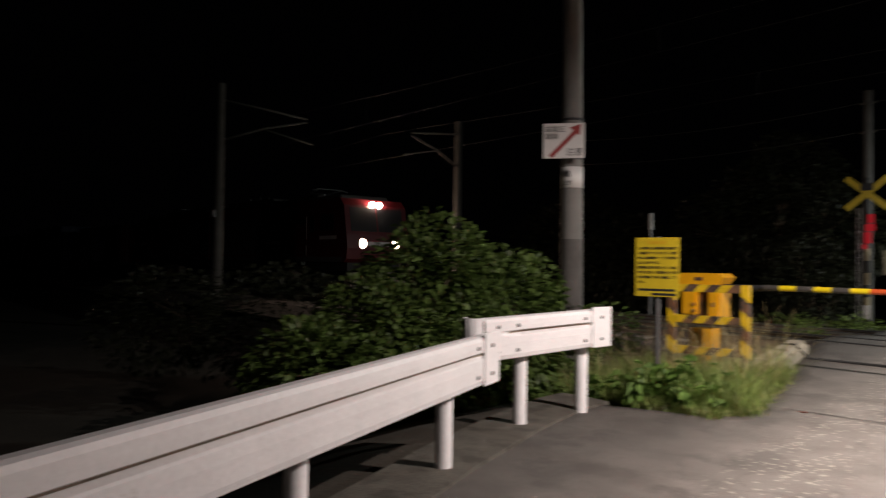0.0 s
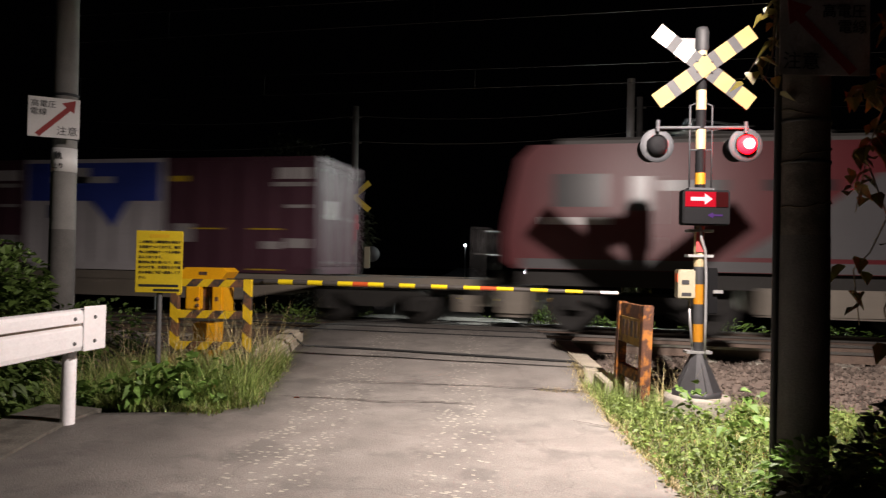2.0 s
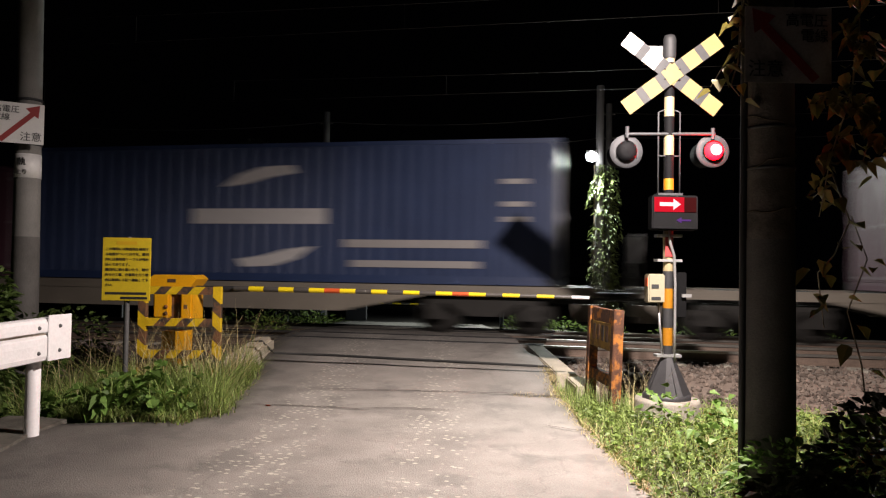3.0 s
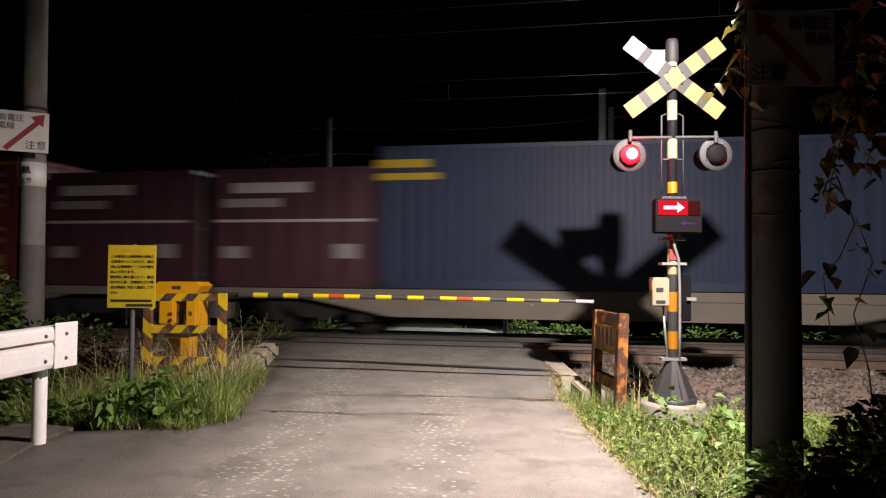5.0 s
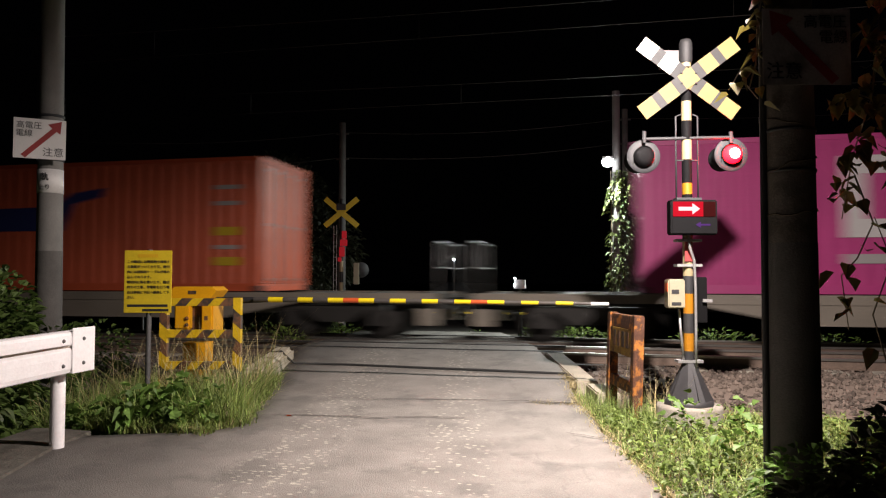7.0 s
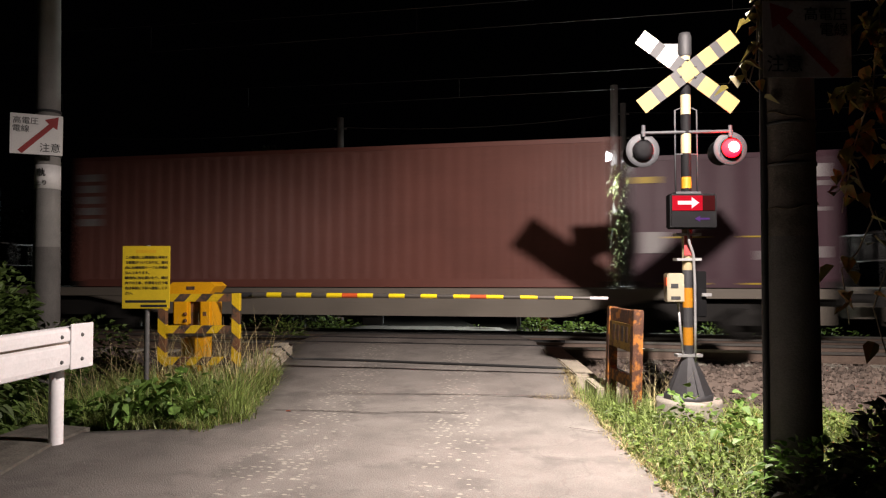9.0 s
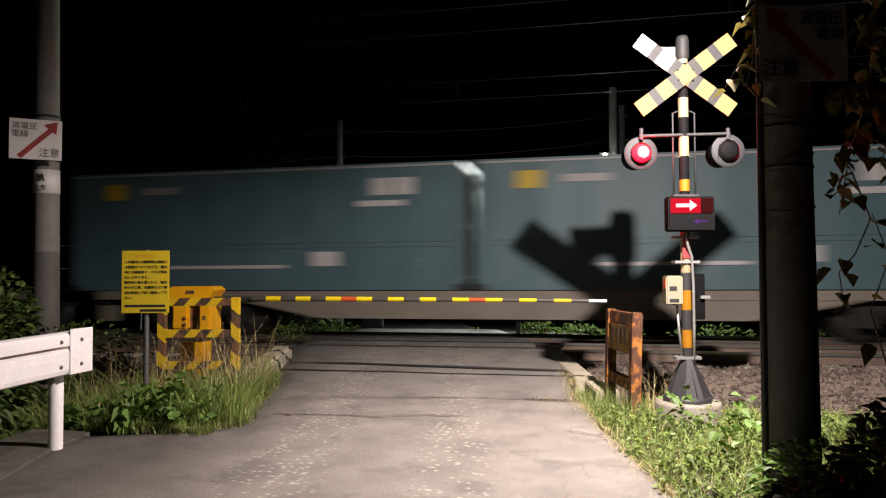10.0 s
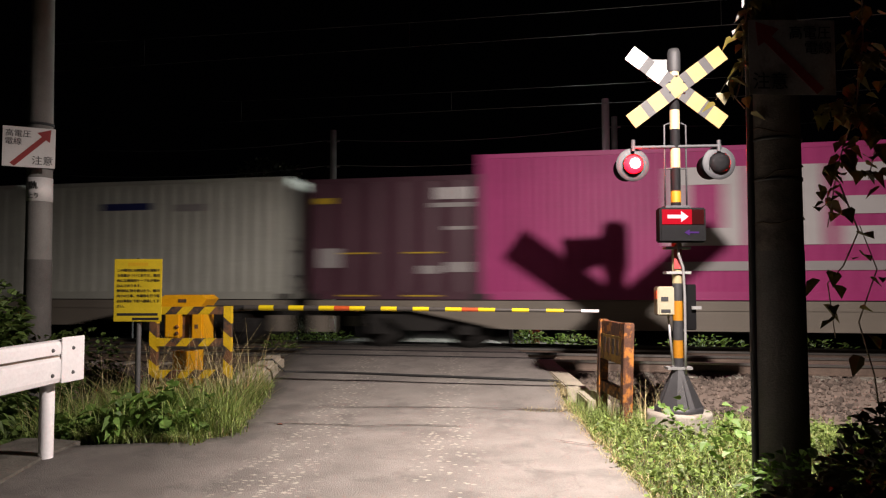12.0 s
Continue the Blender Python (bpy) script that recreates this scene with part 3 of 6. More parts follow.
def corrugated(bm, x0, x1, y, z0, z1, depth, pitch, out):
    """A wall of trapezoid corrugations along x; out: -1 faces -y."""
    n = max(1, round((x1 - x0) / pitch))
    p = (x1 - x0) / n
    pts = []
    for k in range(n):
        x = x0 + k * p
        pts += [(x, 0), (x + p * 0.30, 0), (x + p * 0.5, depth), (x + p * 0.8, depth)]
    pts.append((x1, 0))
    lo = [bm.verts.new((x, y - out * d, z0)) for x, d in pts]
    hi = [bm.verts.new((x, y - out * d, z1)) for x, d in pts]
    for k in range(len(pts) - 1):
        bm.faces.new((lo[k], lo[k + 1], hi[k + 1], hi[k]))


def container(label, length, height, paint, ribs=0.28, depth=0.036, group="", end_paint=None):
    """A steel box: frame, corrugated sides, roof, doors at both ends; its own x = 0 is the leading end."""
    c = thing("container", label, "container", group=group)
    L, W, H = length, 1.219, height
    bm = bmesh.new()
    for x in (-L, -0.12):
        for y in (-W, W - 0.1):
            cuboid(bm, x, y, 0, x + 0.12, y + 0.1, H)
    for z, t in ((0.0, 0.16), (H - 0.09, 0.09)):
        for y in (-W, W - 0.06):
            cuboid(bm, -L + 0.12, y + 0.004, z, -0.12, y + 0.06, z + t)
        for x in (-L, -0.1):
            cuboid(bm, x + 0.004, -W + 0.1, z, x + 0.096, W - 0.1, z + t)
    part("frame", bm, paint, c)
    for y, out in ((-W + 0.012, -1), (W - 0.012, 1)):
        bm = bmesh.new()
        corrugated(bm, -L + 0.1, -0.1, y, 0.14, H - 0.07, depth, ribs, out)
        part("side_wall", bm, paint, c)
    bm = bmesh.new()
    cuboid(bm, -L + 0.05, -W + 0.05, H - 0.05, -0.05, W - 0.05, H - 0.012)
    part("roof", bm, paint, c)
    block("floor", (-L + 0.05, -W + 0.06, 0.03, -0.05, W - 0.06, 0.13), UNDERFRAME, c)
    for x, s in ((-0.06, 1), (-L + 0.06, -1)):
        for y0, y1 in ((-W + 0.11, -0.01), (0.01, W - 0.11)):
            bm = bmesh.new()
            cuboid(bm, x - 0.025, y0, 0.17, x + 0.025, y1, H - 0.1)
            for k in range(4):
                z = 0.3 + k * (H - 0.6) / 3
                cuboid(bm, min(x, x + s * 0.035), y0 + 0.08, z - 0.09, max(x, x + s * 0.035), y1 - 0.08, z + 0.09)
            d = part("door", bm, end_paint or paint, c)
            for y in (y0 + 0.28, y1 - 0.28):
                bm = bmesh.new()
                tube(bm, (x + s * 0.055, y, 0.1), (x + s * 0.055, y, H - 0.05), 0.018, seg=6)
                for z in (0.25, H * 0.5, H - 0.25):
                    cuboid(bm, x + s * 0.055 - 0.03, y - 0.05, z - 0.03, x + s * 0.055 + 0.03, y + 0.05, z + 0.03)
                part("lock_rod", bm, GREY_STEEL, d)
    for x in (-L, -0.178):
        for y in (-W - 0.003, W - 0.159):
            for z in (-0.002, H - 0.116):
                bm = bmesh.new()
                cuboid(bm, x - 0.003, y, z, x + 0.181, y + 0.162, z + 0.118)
                part("corner_casting", bm, UNDERFRAME if z < 0 else paint, c)
    return c


def mark(c, name, x0, x1, z0, z1, paint, label=""):
    """A painted patch on the near side."""
    return block(name, (x0, -1.2245, z0, x1, -1.2065, z1), paint, c, label)


def shape_mark(c, name, outline, paint, label=""):
    bm = bmesh.new()
    prism(bm, outline, -1.2245, -1.2065)
    return part(name, bm, paint, c, label)


def small_box():
    """The common short purple box with flat ribbed sides."""
    c = container("short purple steel container with pale markings", 3.65, 2.5, PURPLE, 0.62, 0.02, "short purple containers")
    mark(c, "logo_mark", -0.95, -0.62, 2.02, 2.26, MARK_WHITE)
    mark(c, "logo_mark", -0.58, -0.20, 2.02, 2.26, MARK_WHITE)
    mark(c, "lettering_bar", -1.05, -0.2, 1.86, 1.95, MARK_GREY)
    mark(c, "lettering_bar", -0.75, -0.22, 1.40, 1.47, MARK_GREY)
    mark(c, "notice_panel", -3.45, -2.95, 0.65, 1.05, MARK_GREY)
    mark(c, "lettering_bar", -1.3, -0.85, 0.52, 0.68, MARK_GREY)
    mark(c, "lettering_bar", -0.75, -0.2, 0.55, 0.75, MARK_GREY)
    mark(c, "yellow_mark", -3.55, -3.1, 1.98, 2.1, MARK_YELLOW)
    for z in (0.93, 0.06):
        for x in (-3.0, -1.6):
            mark(c, "yellow_mark", x, x + 0.75, z, z + 0.03, MARK_YELLOW)
    block("door_label", (-0.032, -0.6, 1.2, -0.028 + 0.012, -0.25, 1.6), MARK_WHITE, c)
    return c


def train_boxes():
    deck = FAR_RAIL + 1.0
    plain = small_box()
    rides(plain, 51.15, deck)
    for s in (58.48, 80.7, 89.2, 93.1, 97.0, 141.1, 180.6, 198.8, 272.75, 306):
        rides(copy_thing(plain, Matrix()), s, deck)
    # a second kind, with a pale band and broad white lettering
    banded = container("short purple steel container with a pale band", 3.65, 2.5, PURPLE, 0.62, 0.02, "banded purple containers")
    mark(banded, "lettering_bar", -3.2, -1.5, 1.98, 2.20, MARK_WHITE)
    mark(banded, "lettering_bar", -3.4, -2.1, 1.68, 1.86, MARK_GREY)
    mark(banded, "pale_band", -3.6, -0.12, 1.36, 1.42, MARK_WHITE)
    mark(banded, "notice_panel", -3.4, -2.9, 0.6, 0.85, MARK_GREY)
    mark(banded, "notice_panel", -0.9, -0.4, 0.6, 0.9, MARK_GREY)
    rides(banded, 101.0, deck)
    for s in (116.98, 121.1, 184.4, 188.2, 246.15):
        rides(copy_thing(banded, Matrix()), s, deck)
    # blue over white
    bw = container("short container painted blue over white", 3.65, 2.5, PALE, 0.62, 0.02)
    shape_mark(bw, "blue_field", [(-3.6, 1.55), (-0.12, 1.55), (-0.12, 2.41), (-3.6, 2.41)], BLUE_TOP, "bright blue upper field")
    for x0, x1 in ((-2.9, -1.3), (-2.45, -1.95)):
        block("lettering_bar", (x0, -1.230, 1.95, x1, -1.226, 2.1 if x0 < -2.6 else 2.3), MARK_WHITE, bw)
    shape_mark(bw, "blue_wave", [(-1.9, 1.55), (-1.3, 0.95), (-0.9, 1.55)], BLUE_TOP)
    mark(bw, "round_logo", -3.0, -2.7, 1.15, 1.45, MARK_NAVY)
    rides(bw, 54.82, deck)
    # forty-foot boxes
    navy = container("long navy blue corrugated container with a white logo", 11.8, 2.896, NAVY)
    mark(navy, "logo_bar", -7.75, -4.75, 1.20, 1.52, MARK_WHITE)
    for up in (1, -1):
        a = [(-7.1, 1.98), (-6.7, 2.25), (-6.2, 2.40), (-5.5, 2.43)]
        b = [(-5.4, 2.27), (-6.0, 2.18), (-6.5, 2.05)]
        pts = a + b
        if up < 0:
            pts = [(-12.1 - x, 2.72 - z) for x, z in pts]
        shape_mark(navy, "logo_swoosh", pts, MARK_WHITE)
    mark(navy, "lettering_bar", -4.35, -1.5, 0.72, 0.88, MARK_GREY)
    mark(navy, "lettering_bar", -4.2, -1.55, 0.32, 0.46, MARK_GREY)
    for z in (1.55, 1.25, 2.0):
        mark(navy, "number_bar", -1.1, -0.6, z, z + 0.1, MARK_GREY)
    rides(navy, 68.15, deck)
    blue = container("long dark blue corrugated container with a yellow-lettered corner", 11.8, 2.896, NAVY_B)
    mark(blue, "yellow_lettering", -11.9, -10.8, 2.45, 2.62, MARK_YELLOW)
    mark(blue, "yellow_lettering", -11.9, -10.6, 2.2, 2.34, MARK_YELLOW)
    rides(blue, 105.1, deck)
    red = container("long crimson corrugated container with pale number marks", 11.8, 2.896, CRIMSON)
    mark(red, "pale_logo", -11.8, -11.1, 2.25, 2.55, MARK_GREY)
    for k, z in enumerate((2.45, 2.2, 1.95, 1.75, 1.2, 0.95)):
        mark(red, "number_bar", -1.15, -0.5, z, z + 0.09, MARK_GREY if k != 2 else MARK_YELLOW)
    mark(red, "yellow_plate", -1.55, -0.5, 0.42, 0.66, MARK_YELLOW)
    mark(red, "yellow_plate", -1.2, -0.3, 2.72, 2.79, MARK_YELLOW)
    rides(red, 125.35, deck)
    pink = container("long magenta corrugated container with a white block logo", 11.8, 2.896, MAGENTA, group="long magenta containers")
    # the emblem: a square ring, a block and three bars, over a stripe
    z0, z1 = 1.02, 2.5
    for q in ((-8.2, -7.83, z0, z1), (-7.2, -6.83, z0, z1), (-7.83, -7.2, z0, z0 + 0.33), (-7.83, -7.2, z1 - 0.33, z1), (-6.65, -5.45, z0, z1)):
        mark(pink, "logo_block", *q, MARK_WHITE)
    for z in (z0, 1.57, z1 - 0.33):
        mark(pink, "logo_block", -5.2, -4.2, z, z + 0.33, MARK_WHITE)
    mark(pink, "white_stripe", -8.2, -4.15, 0.55, 0.72, MARK_GREY)
    for z in (1.9, 1.7, 1.3):
        mark(pink, "number_bar", -1.3, -0.6, z, z + 0.09, MARK_GREY)
    rides(pink, 145.4, deck)
    rides(copy_thing(pink, Matrix()), 261.0, deck)
    orange = container("long orange-red corrugated container with a navy logo", 11.8, 2.896, ORANGE)
    shape_mark(orange, "navy_logo", [(-8.4, 1.35), (-4.9, 1.35), (-4.6, 1.95), (-3.9, 2.1), (-3.8, 2.3), (-4.6, 2.2), (-5.2, 1.9), (-8.0, 1.85)], MARK_NAVY)
    for z in (1.2, 0.55):
        mark(orange, "yellow_plate", -1.1, -0.5, z, z + 0.18, MARK_YELLOW)
    for z in (2.2, 1.85, 0.9):
        mark(orange, "number_bar", -1.1, -0.5, z, z + 0.09, MARK_GREY)
    rides(orange, 164.95, deck)
    brown = container("long rust brown corrugated container", 11.8, 2.896, BROWN)
    for z in (2.35, 2.1, 1.85, 1.6, 1.35):
        mark(brown, "number_bar", -11.7, -11.2, z, z + 0.16, MARK_GREY)
    rides(brown, 202.7, deck)
    teal = container("long teal box container with white markings", 8.9, 2.6, TEAL, 1.15, 0.012, "long teal containers")
    mark(teal, "logo_mark", -1.9, -1.45, 1.95, 2.3, MARK_WHITE)
    mark(teal, "logo_mark", -1.4, -1.0, 1.95, 2.3, MARK_WHITE)
    mark(teal, "lettering_bar", -2.2, -1.2, 1.72, 1.84, MARK_WHITE)
    mark(teal, "pale_stripe", -6.6, -3.8, 0.46, 0.53, MARK_WHITE)
    mark(teal, "notice_panel", -3.2, -2.6, 0.5, 0.8, MARK_WHITE)
    mark(teal, "yellow_roundel", -8.1, -7.6, 2.0, 2.35, MARK_YELLOW)
    mark(teal, "lettering_bar", -7.2, -6.3, 2.1, 2.25, MARK_GREY)
    for z in (0.88, 0.98):
        mark(teal, "body_rib", -8.85, -0.1, z, z + 0.02, TEAL)
    mark(teal, "pale_top_rail", -8.83, -0.12, 2.52, 2.56, MARK_GREY)
    rides(teal, 219.0, deck)
    rides(copy_thing(teal, Matrix()), 228.2, deck)
    white = container("grey-white corrugated container with a blue stripe", 6.06, 2.591, WHITE_BOX)
    mark(white, "blue_stripe", -4.4, -3.2, 1.95, 2.1, MARK_NAVY)
    mark(white, "lettering_bar", -2.6, -1.9, 1.9, 2.05, MARK_GREY)
    rides(white, 276.9, deck)
    rides(copy_thing(white, Matrix()), 283.4, deck)
    # wagons
    cuts = (47.4, 67.0, 86.8, 103.9, 121.0, 139.4, 160.75, 179.5, 198.6, 217.2, 237.4, 259.6, 276.5, 296.0, 316.0)
    first = {}
    for a, b in zip(cuts, cuts[1:]):
        n = round(b - a)
        if n not in first:
            first[n] = wagon(b - a)
            ob = first[n]
        else:
            ob = copy_thing(first[n], Matrix())
        rides(ob, a, FAR_RAIL)


def loco_section(front):
    """Half of the twin locomotive, 12 m long; its own x = 0 is its cab end."""
    L, W = (12.6 if front else 11.55), 1.4
    o = thing("locomotive", "red and grey electric locomotive unit with lit headlights" if front else "red and grey electric locomotive unit, trailing half", "locomotive", group="halves of the locomotive")
    # body: a side outline drawn across the width, cab end raked
    bm = bmesh.new()
    side = [(-L, 1.22), (-0.25, 1.22), (-0.05, 1.35), (0.0, 1.75), (-0.06, 2.25), (-0.28, 3.35), (-0.55, 3.62), (-L, 3.62)]
    prism(bm, side, -W, W)
    soften(bm, 0.09, 2)
    part("body", bm, LOCO_RED, o)
    bm = bmesh.new()
    cuboid(bm, -L + 0.05, -1.1, 3.60, -1.0, 1.1, 3.80)
    cuboid(bm, -L + 0.6, -0.8, 3.78, -7.2, 0.8, 4.02)
    cuboid(bm, -6.0, -0.7, 3.78, -3.4, 0.7, 3.95)
    soften(bm, 0.06, 1)
    part("roof_deck", bm, LOCO_ROOF, o)
    for y, out in ((-W, -1), (W, 1)):
        bm = bmesh.new()
        a, b = sorted((y + out * 0.004, y - out * 0.02))
        prism(bm, [(-L + 0.02, 1.50), (-4.3, 1.50), (-6.6, 3.02), (-7.2, 3.10), (-L + 0.02, 3.10)], a, b)
        part("grey_panel", bm, LOCO_GREY, o)
        a, b = sorted((y + out * 0.003, y - out * 0.02))
        block("skirt_band", (-L + 0.02, a, 1.23, -0.35, b, 1.42), LOCO_GREY, o)
        a, b = sorted((y + out * 0.006, y - out * 0.02))
        block("cab_window", (-1.95, a, 2.42, -0.95, b, 3.05), GLASS_DARK, o, "dark cab side window", 0.003)
        block("cab_door_window", (-2.75, a, 2.35, -2.40, b, 3.0), GLASS_DARK, o)
        block("number_bar", (-2.0, a, 2.08, -0.75, b, 2.22), MARK_WHITE, o)
        for x in (-5.9, -4.1):
            block("side_vent", (x, a, 2.72, x + 1.15, b, 2.92), GLASS_DARK, o)
        for x in (-10.9, -9.1):
            bm = bmesh.new()
            for k in range(10):
                cuboid(bm, x, min(y + out * 0.012, y), 2.05 + 0.09 * k, x + 1.15, max(y + out * 0.012, y), 2.10 + 0.09 * k)
            part("louvre", bm, LOCO_ROOF, o)
        bm = bmesh.new()
        for z in (1.45, 3.0):
            tube(bm, (-2.95, y + out * 0.05, z), (-2.95, y + out * 0.05, z - 0.9 if z > 2 else z + 0.4), 0.015, seg=6)
        part("handrail", bm, GREY_STEEL, o)
    block("lettering_bar", (-6.7, -W - 0.008, 1.95, -5.2, -W - 0.004, 2.06), MARK_GREY, o)
    bm = bmesh.new()
    for y0, y1 in ((-1.18, -0.04), (0.04, 1.18)):
        v = [bm.verts.new(q) for q in ((-0.12, y0, 2.38), (-0.12, y1, 2.38), (-0.30, y1, 3.26), (-0.30, y0, 3.26), (-0.072, y0, 2.38), (-0.072, y1, 2.38), (-0.248, y1, 3.27), (-0.248, y0, 3.27))]
        for f in ((4, 5, 6, 7), (0, 1, 5, 4), (1, 2, 6, 5), (2, 3, 7, 6), (3, 0, 4, 7)):
            bm.faces.new([v[k] for k in f])
    part("windscreen", bm, GLASS_DARK, o)
    for y in (-0.74, 0.74):
        bm = bmesh.new()
        lathe(bm, ((0.172, -0.05), (0.188, -0.05), (0.188, 0.03), (0.172, 0.03)), pose(0.02, y, 1.92, 0, 90, 0), 20)
        part("headlight_bezel", bm, UNDERFRAME, o)
        bm = bmesh.new()
        lathe(bm, ((0, 0.03), (0.12, 0.02), (0.17, 0.0), (0.17, -0.08)), pose(0.02, y, 1.92, 0, 90, 0), 16)
        part("headlight", bm, HEADLIGHT if front else RED_LENS, o, "round glowing headlight" if front else "dim red tail lamp")
    block("front_band", (-0.03, -0.5, 1.84, 0.012, 0.5, 2.0), MARK_WHITE, o, "pale front band")
    for y in (-0.16, 0.16):
        bm = bmesh.new()
        lathe(bm, ((0, 0), (0.10, 0), (0.12, -0.1)), pose(-0.20, y, 3.42, 0, 80, 0), 14)
        part("roof_headlight", bm, HEADLIGHT if front else GLASS_DARK, o)
    block("snow_plough", (-0.5, -1.25, 0.25, 0.1, 1.25, 0.85), WAGON_GREY, o, bevel=0.08)
    bm = bmesh.new()
    tube(bm, (-0.2, 0, 1.0), (0.3, 0, 1.0), 0.1, seg=8)
    cuboid(bm, 0.2, -0.16, 0.85, 0.36, 0.16, 1.15)
    part("coupler", bm, UNDERFRAME, o)
    bogie(o, -2.6, 1.25, 0.56)
    bogie(o, -9.0, 1.25, 0.56)
    block("underframe", (-L + 0.1, -1.2, 0.9, -0.3, 1.2, 1.24), UNDERFRAME, o)
    block("battery_box", (-6.9, -1.25, 0.42, -4.7, 1.25, 0.95), WAGON_GREY, o, bevel=0.04)
    block("end_wall", (-L - 0.012, -1.34, 1.26, -L + 0.1, 1.34, 3.56), LOCO_ROOF, o, "dark inner end wall")
    block("gangway_bellows", (-L - 0.14, -0.55, 1.3, -L - 0.014, 0.55, 3.3), UNDERFRAME, o, "dark rubber gangway bellows")
    # pantograph, folded
    bm = bmesh.new()
    for y in (-0.5, 0.5):
        chain(bm, [(-3.2, y, 3.95), (-4.6, y * 0.7, 4.1), (-3.6, y * 1.1, 4.2)], [0.03, 0.025, 0.02], 6)
    chain(bm, [(-3.6, -0.85, 4.15), (-3.6, -0.5, 4.22), (-3.6, 0.5, 4.22), (-3.6, 0.85, 4.15)], [0.025] * 4, 6)
    part("pantograph", bm, GREY_STEEL, o)
    for x in (-8.4, -9.3, -10.4):
        bm = bmesh.new()
        lathe(bm, ((0, 0), (0.09, 0), (0.05, 0.05), (0.09, 0.1), (0.05, 0.15), (0.08, 0.2), (0, 0.22)), pose(x, -0.4, 4.0), 10)
        part("insulator", bm, LOCO_ROOF, o)
    return o


def train():
    lead = loco_section(True)
    rides(lead, 22.7, FAR_RAIL)
    # the trailing half is turned about, so it is held by a turned pose
    trail = loco_section(False)
    for ch in trail.children:
        ch.matrix_local = pose(-11.95, 0, 0, 0, 0, 180) @ ch.matrix_local
    rides(trail, 35.25, FAR_RAIL)
    train_boxes()


train()


# ---- the crossing's own things ----
FACE = 12.0  # the signs face the lane, turned by this yaw


def guardrail():
    """Two lengths of white W-beam on round posts."""
    def beam(name, a, b, rounded_start, extra_posts, label):
        a, b = Vector(a), Vector(b)
        L = (b.xy - a.xy).length
        yaw = math.degrees(math.atan2(b.y - a.y, b.x - a.x))
        tilt = (b.z - a.z) / L
        g = thing(name, label, "guardrail", pose(a.x, a.y, 0, 0, 0, yaw), "lengths of guardrail")
        # the wavy section in y and z, its face to the lane is -y
        sec = []
        # broad flat bands, a narrow groove between them, rolled edges
        for z, d in ((0.175, -0.03), (0.174, 0.012), (0.164, 0.034), (0.14, 0.043), (0.10, 0.046), (0.066, 0.046), (0.060, 0.038), (0.056, 0.012), (0.050, 0.0), (0.038, 0.002),
                     (0.022, 0.036), (0.012, 0.043), (-0.04, 0.046), (-0.13, 0.043), (-0.164, 0.034), (-0.174, 0.012), (-0.175, -0.03)):
            sec.append((-d, z))
        bm = bmesh.new()
        n = 72
        grid = []
        flat = 0.50
        for i in range(n + 1):
            x = -0.05 + (L + 0.1) * i / n
            k = min(1.0, min(x + 0.05, L + 0.05 - x) / flat)
            k = max(0.0, (k - 0.35) / 0.65)
            grid.append([bm.verts.new((x, y * k + (-0.046 if abs(z) < 0.15 else y) * (1 - k), z + a.z + tilt * x)) for y, z in sec])
        for p, q in zip(grid, grid[1:]):
            for k in range(len(sec) - 1):
                f = bm.faces.new((p[k], q[k], q[k + 1], p[k + 1]))
                f.material_index = 1 if 6 <= k <= 8 and f.calc_center_median().y > -0.03 else 0
        ob = part("beam", bm, (WHITE_PAINT, GROOVE_DIRT), g, "white painted W-beam, stained along its folds")
        sol = ob.modifiers.new("steel", "SOLIDIFY")
        sol.thickness = 0.006
        if rounded_start:
            bm = bmesh.new()
            for k in range(7):
                t0, t1 = math.pi * k / 7, math.pi * (k + 1) / 7
                pts = []
                for t in (t0, t1):
                    pts.append((-0.05 - 0.09 * math.sin(t), 0.07 - 0.09 * math.cos(t)))
                v = [bm.verts.new((pts[0][0], pts[0][1], a.z - 0.175)), bm.verts.new((pts[1][0], pts[1][1], a.z - 0.175)), bm.verts.new((pts[1][0], pts[1][1], a.z + 0.175)), bm.verts.new((pts[0][0], pts[0][1], a.z + 0.175))]
                bm.faces.new(v).smooth = True
            ob = part("end_wrap", bm, WHITE_PAINT, g)
            ob.modifiers.new("steel", "SOLIDIFY").thickness = 0.006
        block("end_sleeve", (L - 0.24, -0.056, b.z - 0.178, L + 0.052, -0.047, b.z + 0.192), WHITE_PAINT, g, "white overlapping end sleeve", 0.004)
        head = None
        for x in (0.10, 0.34, L - 0.34, L - 0.10):
            for z in (0.10, -0.10):
                if head is None:
                    bm = bmesh.new()
                    lathe(bm, ((0, 0.012), (0.012, 0.011), (0.017, 0.0)), None, 10)
                    head = part("bolt", bm, BOLT_GREY, g)
                    bolt = head
                else:
                    bolt = new("bolt", head.data)
                    bolt.parent = g
                bolt.matrix_local = pose(x, -0.046 if x < L - 0.25 else -0.056, a.z + tilt * x + z, 90, 0, 0)
        for x in extra_posts:
            bm = bmesh.new()
            lathe(bm, ((0.057, -0.3), (0.057, a.z + tilt * x + 0.10), (0.04, a.z + tilt * x + 0.13), (0, a.z + tilt * x + 0.135)), pose(x, 0.11, 0), 20)
            part("post", bm, WHITE_PAINT, g)
            block("bracket", (x - 0.05, 0.0, a.z + tilt * x - 0.1, x + 0.05, 0.07, a.z + tilt * x + 0.1), WHITE_PAINT, g)
        return g

    beam("guardrail", (-1.12, -2.10, 0.62), (-3.86, 3.58, 0.695), False, (0.5, 2.4, 4.1, 5.75), "white painted steel guardrail beam on round posts")
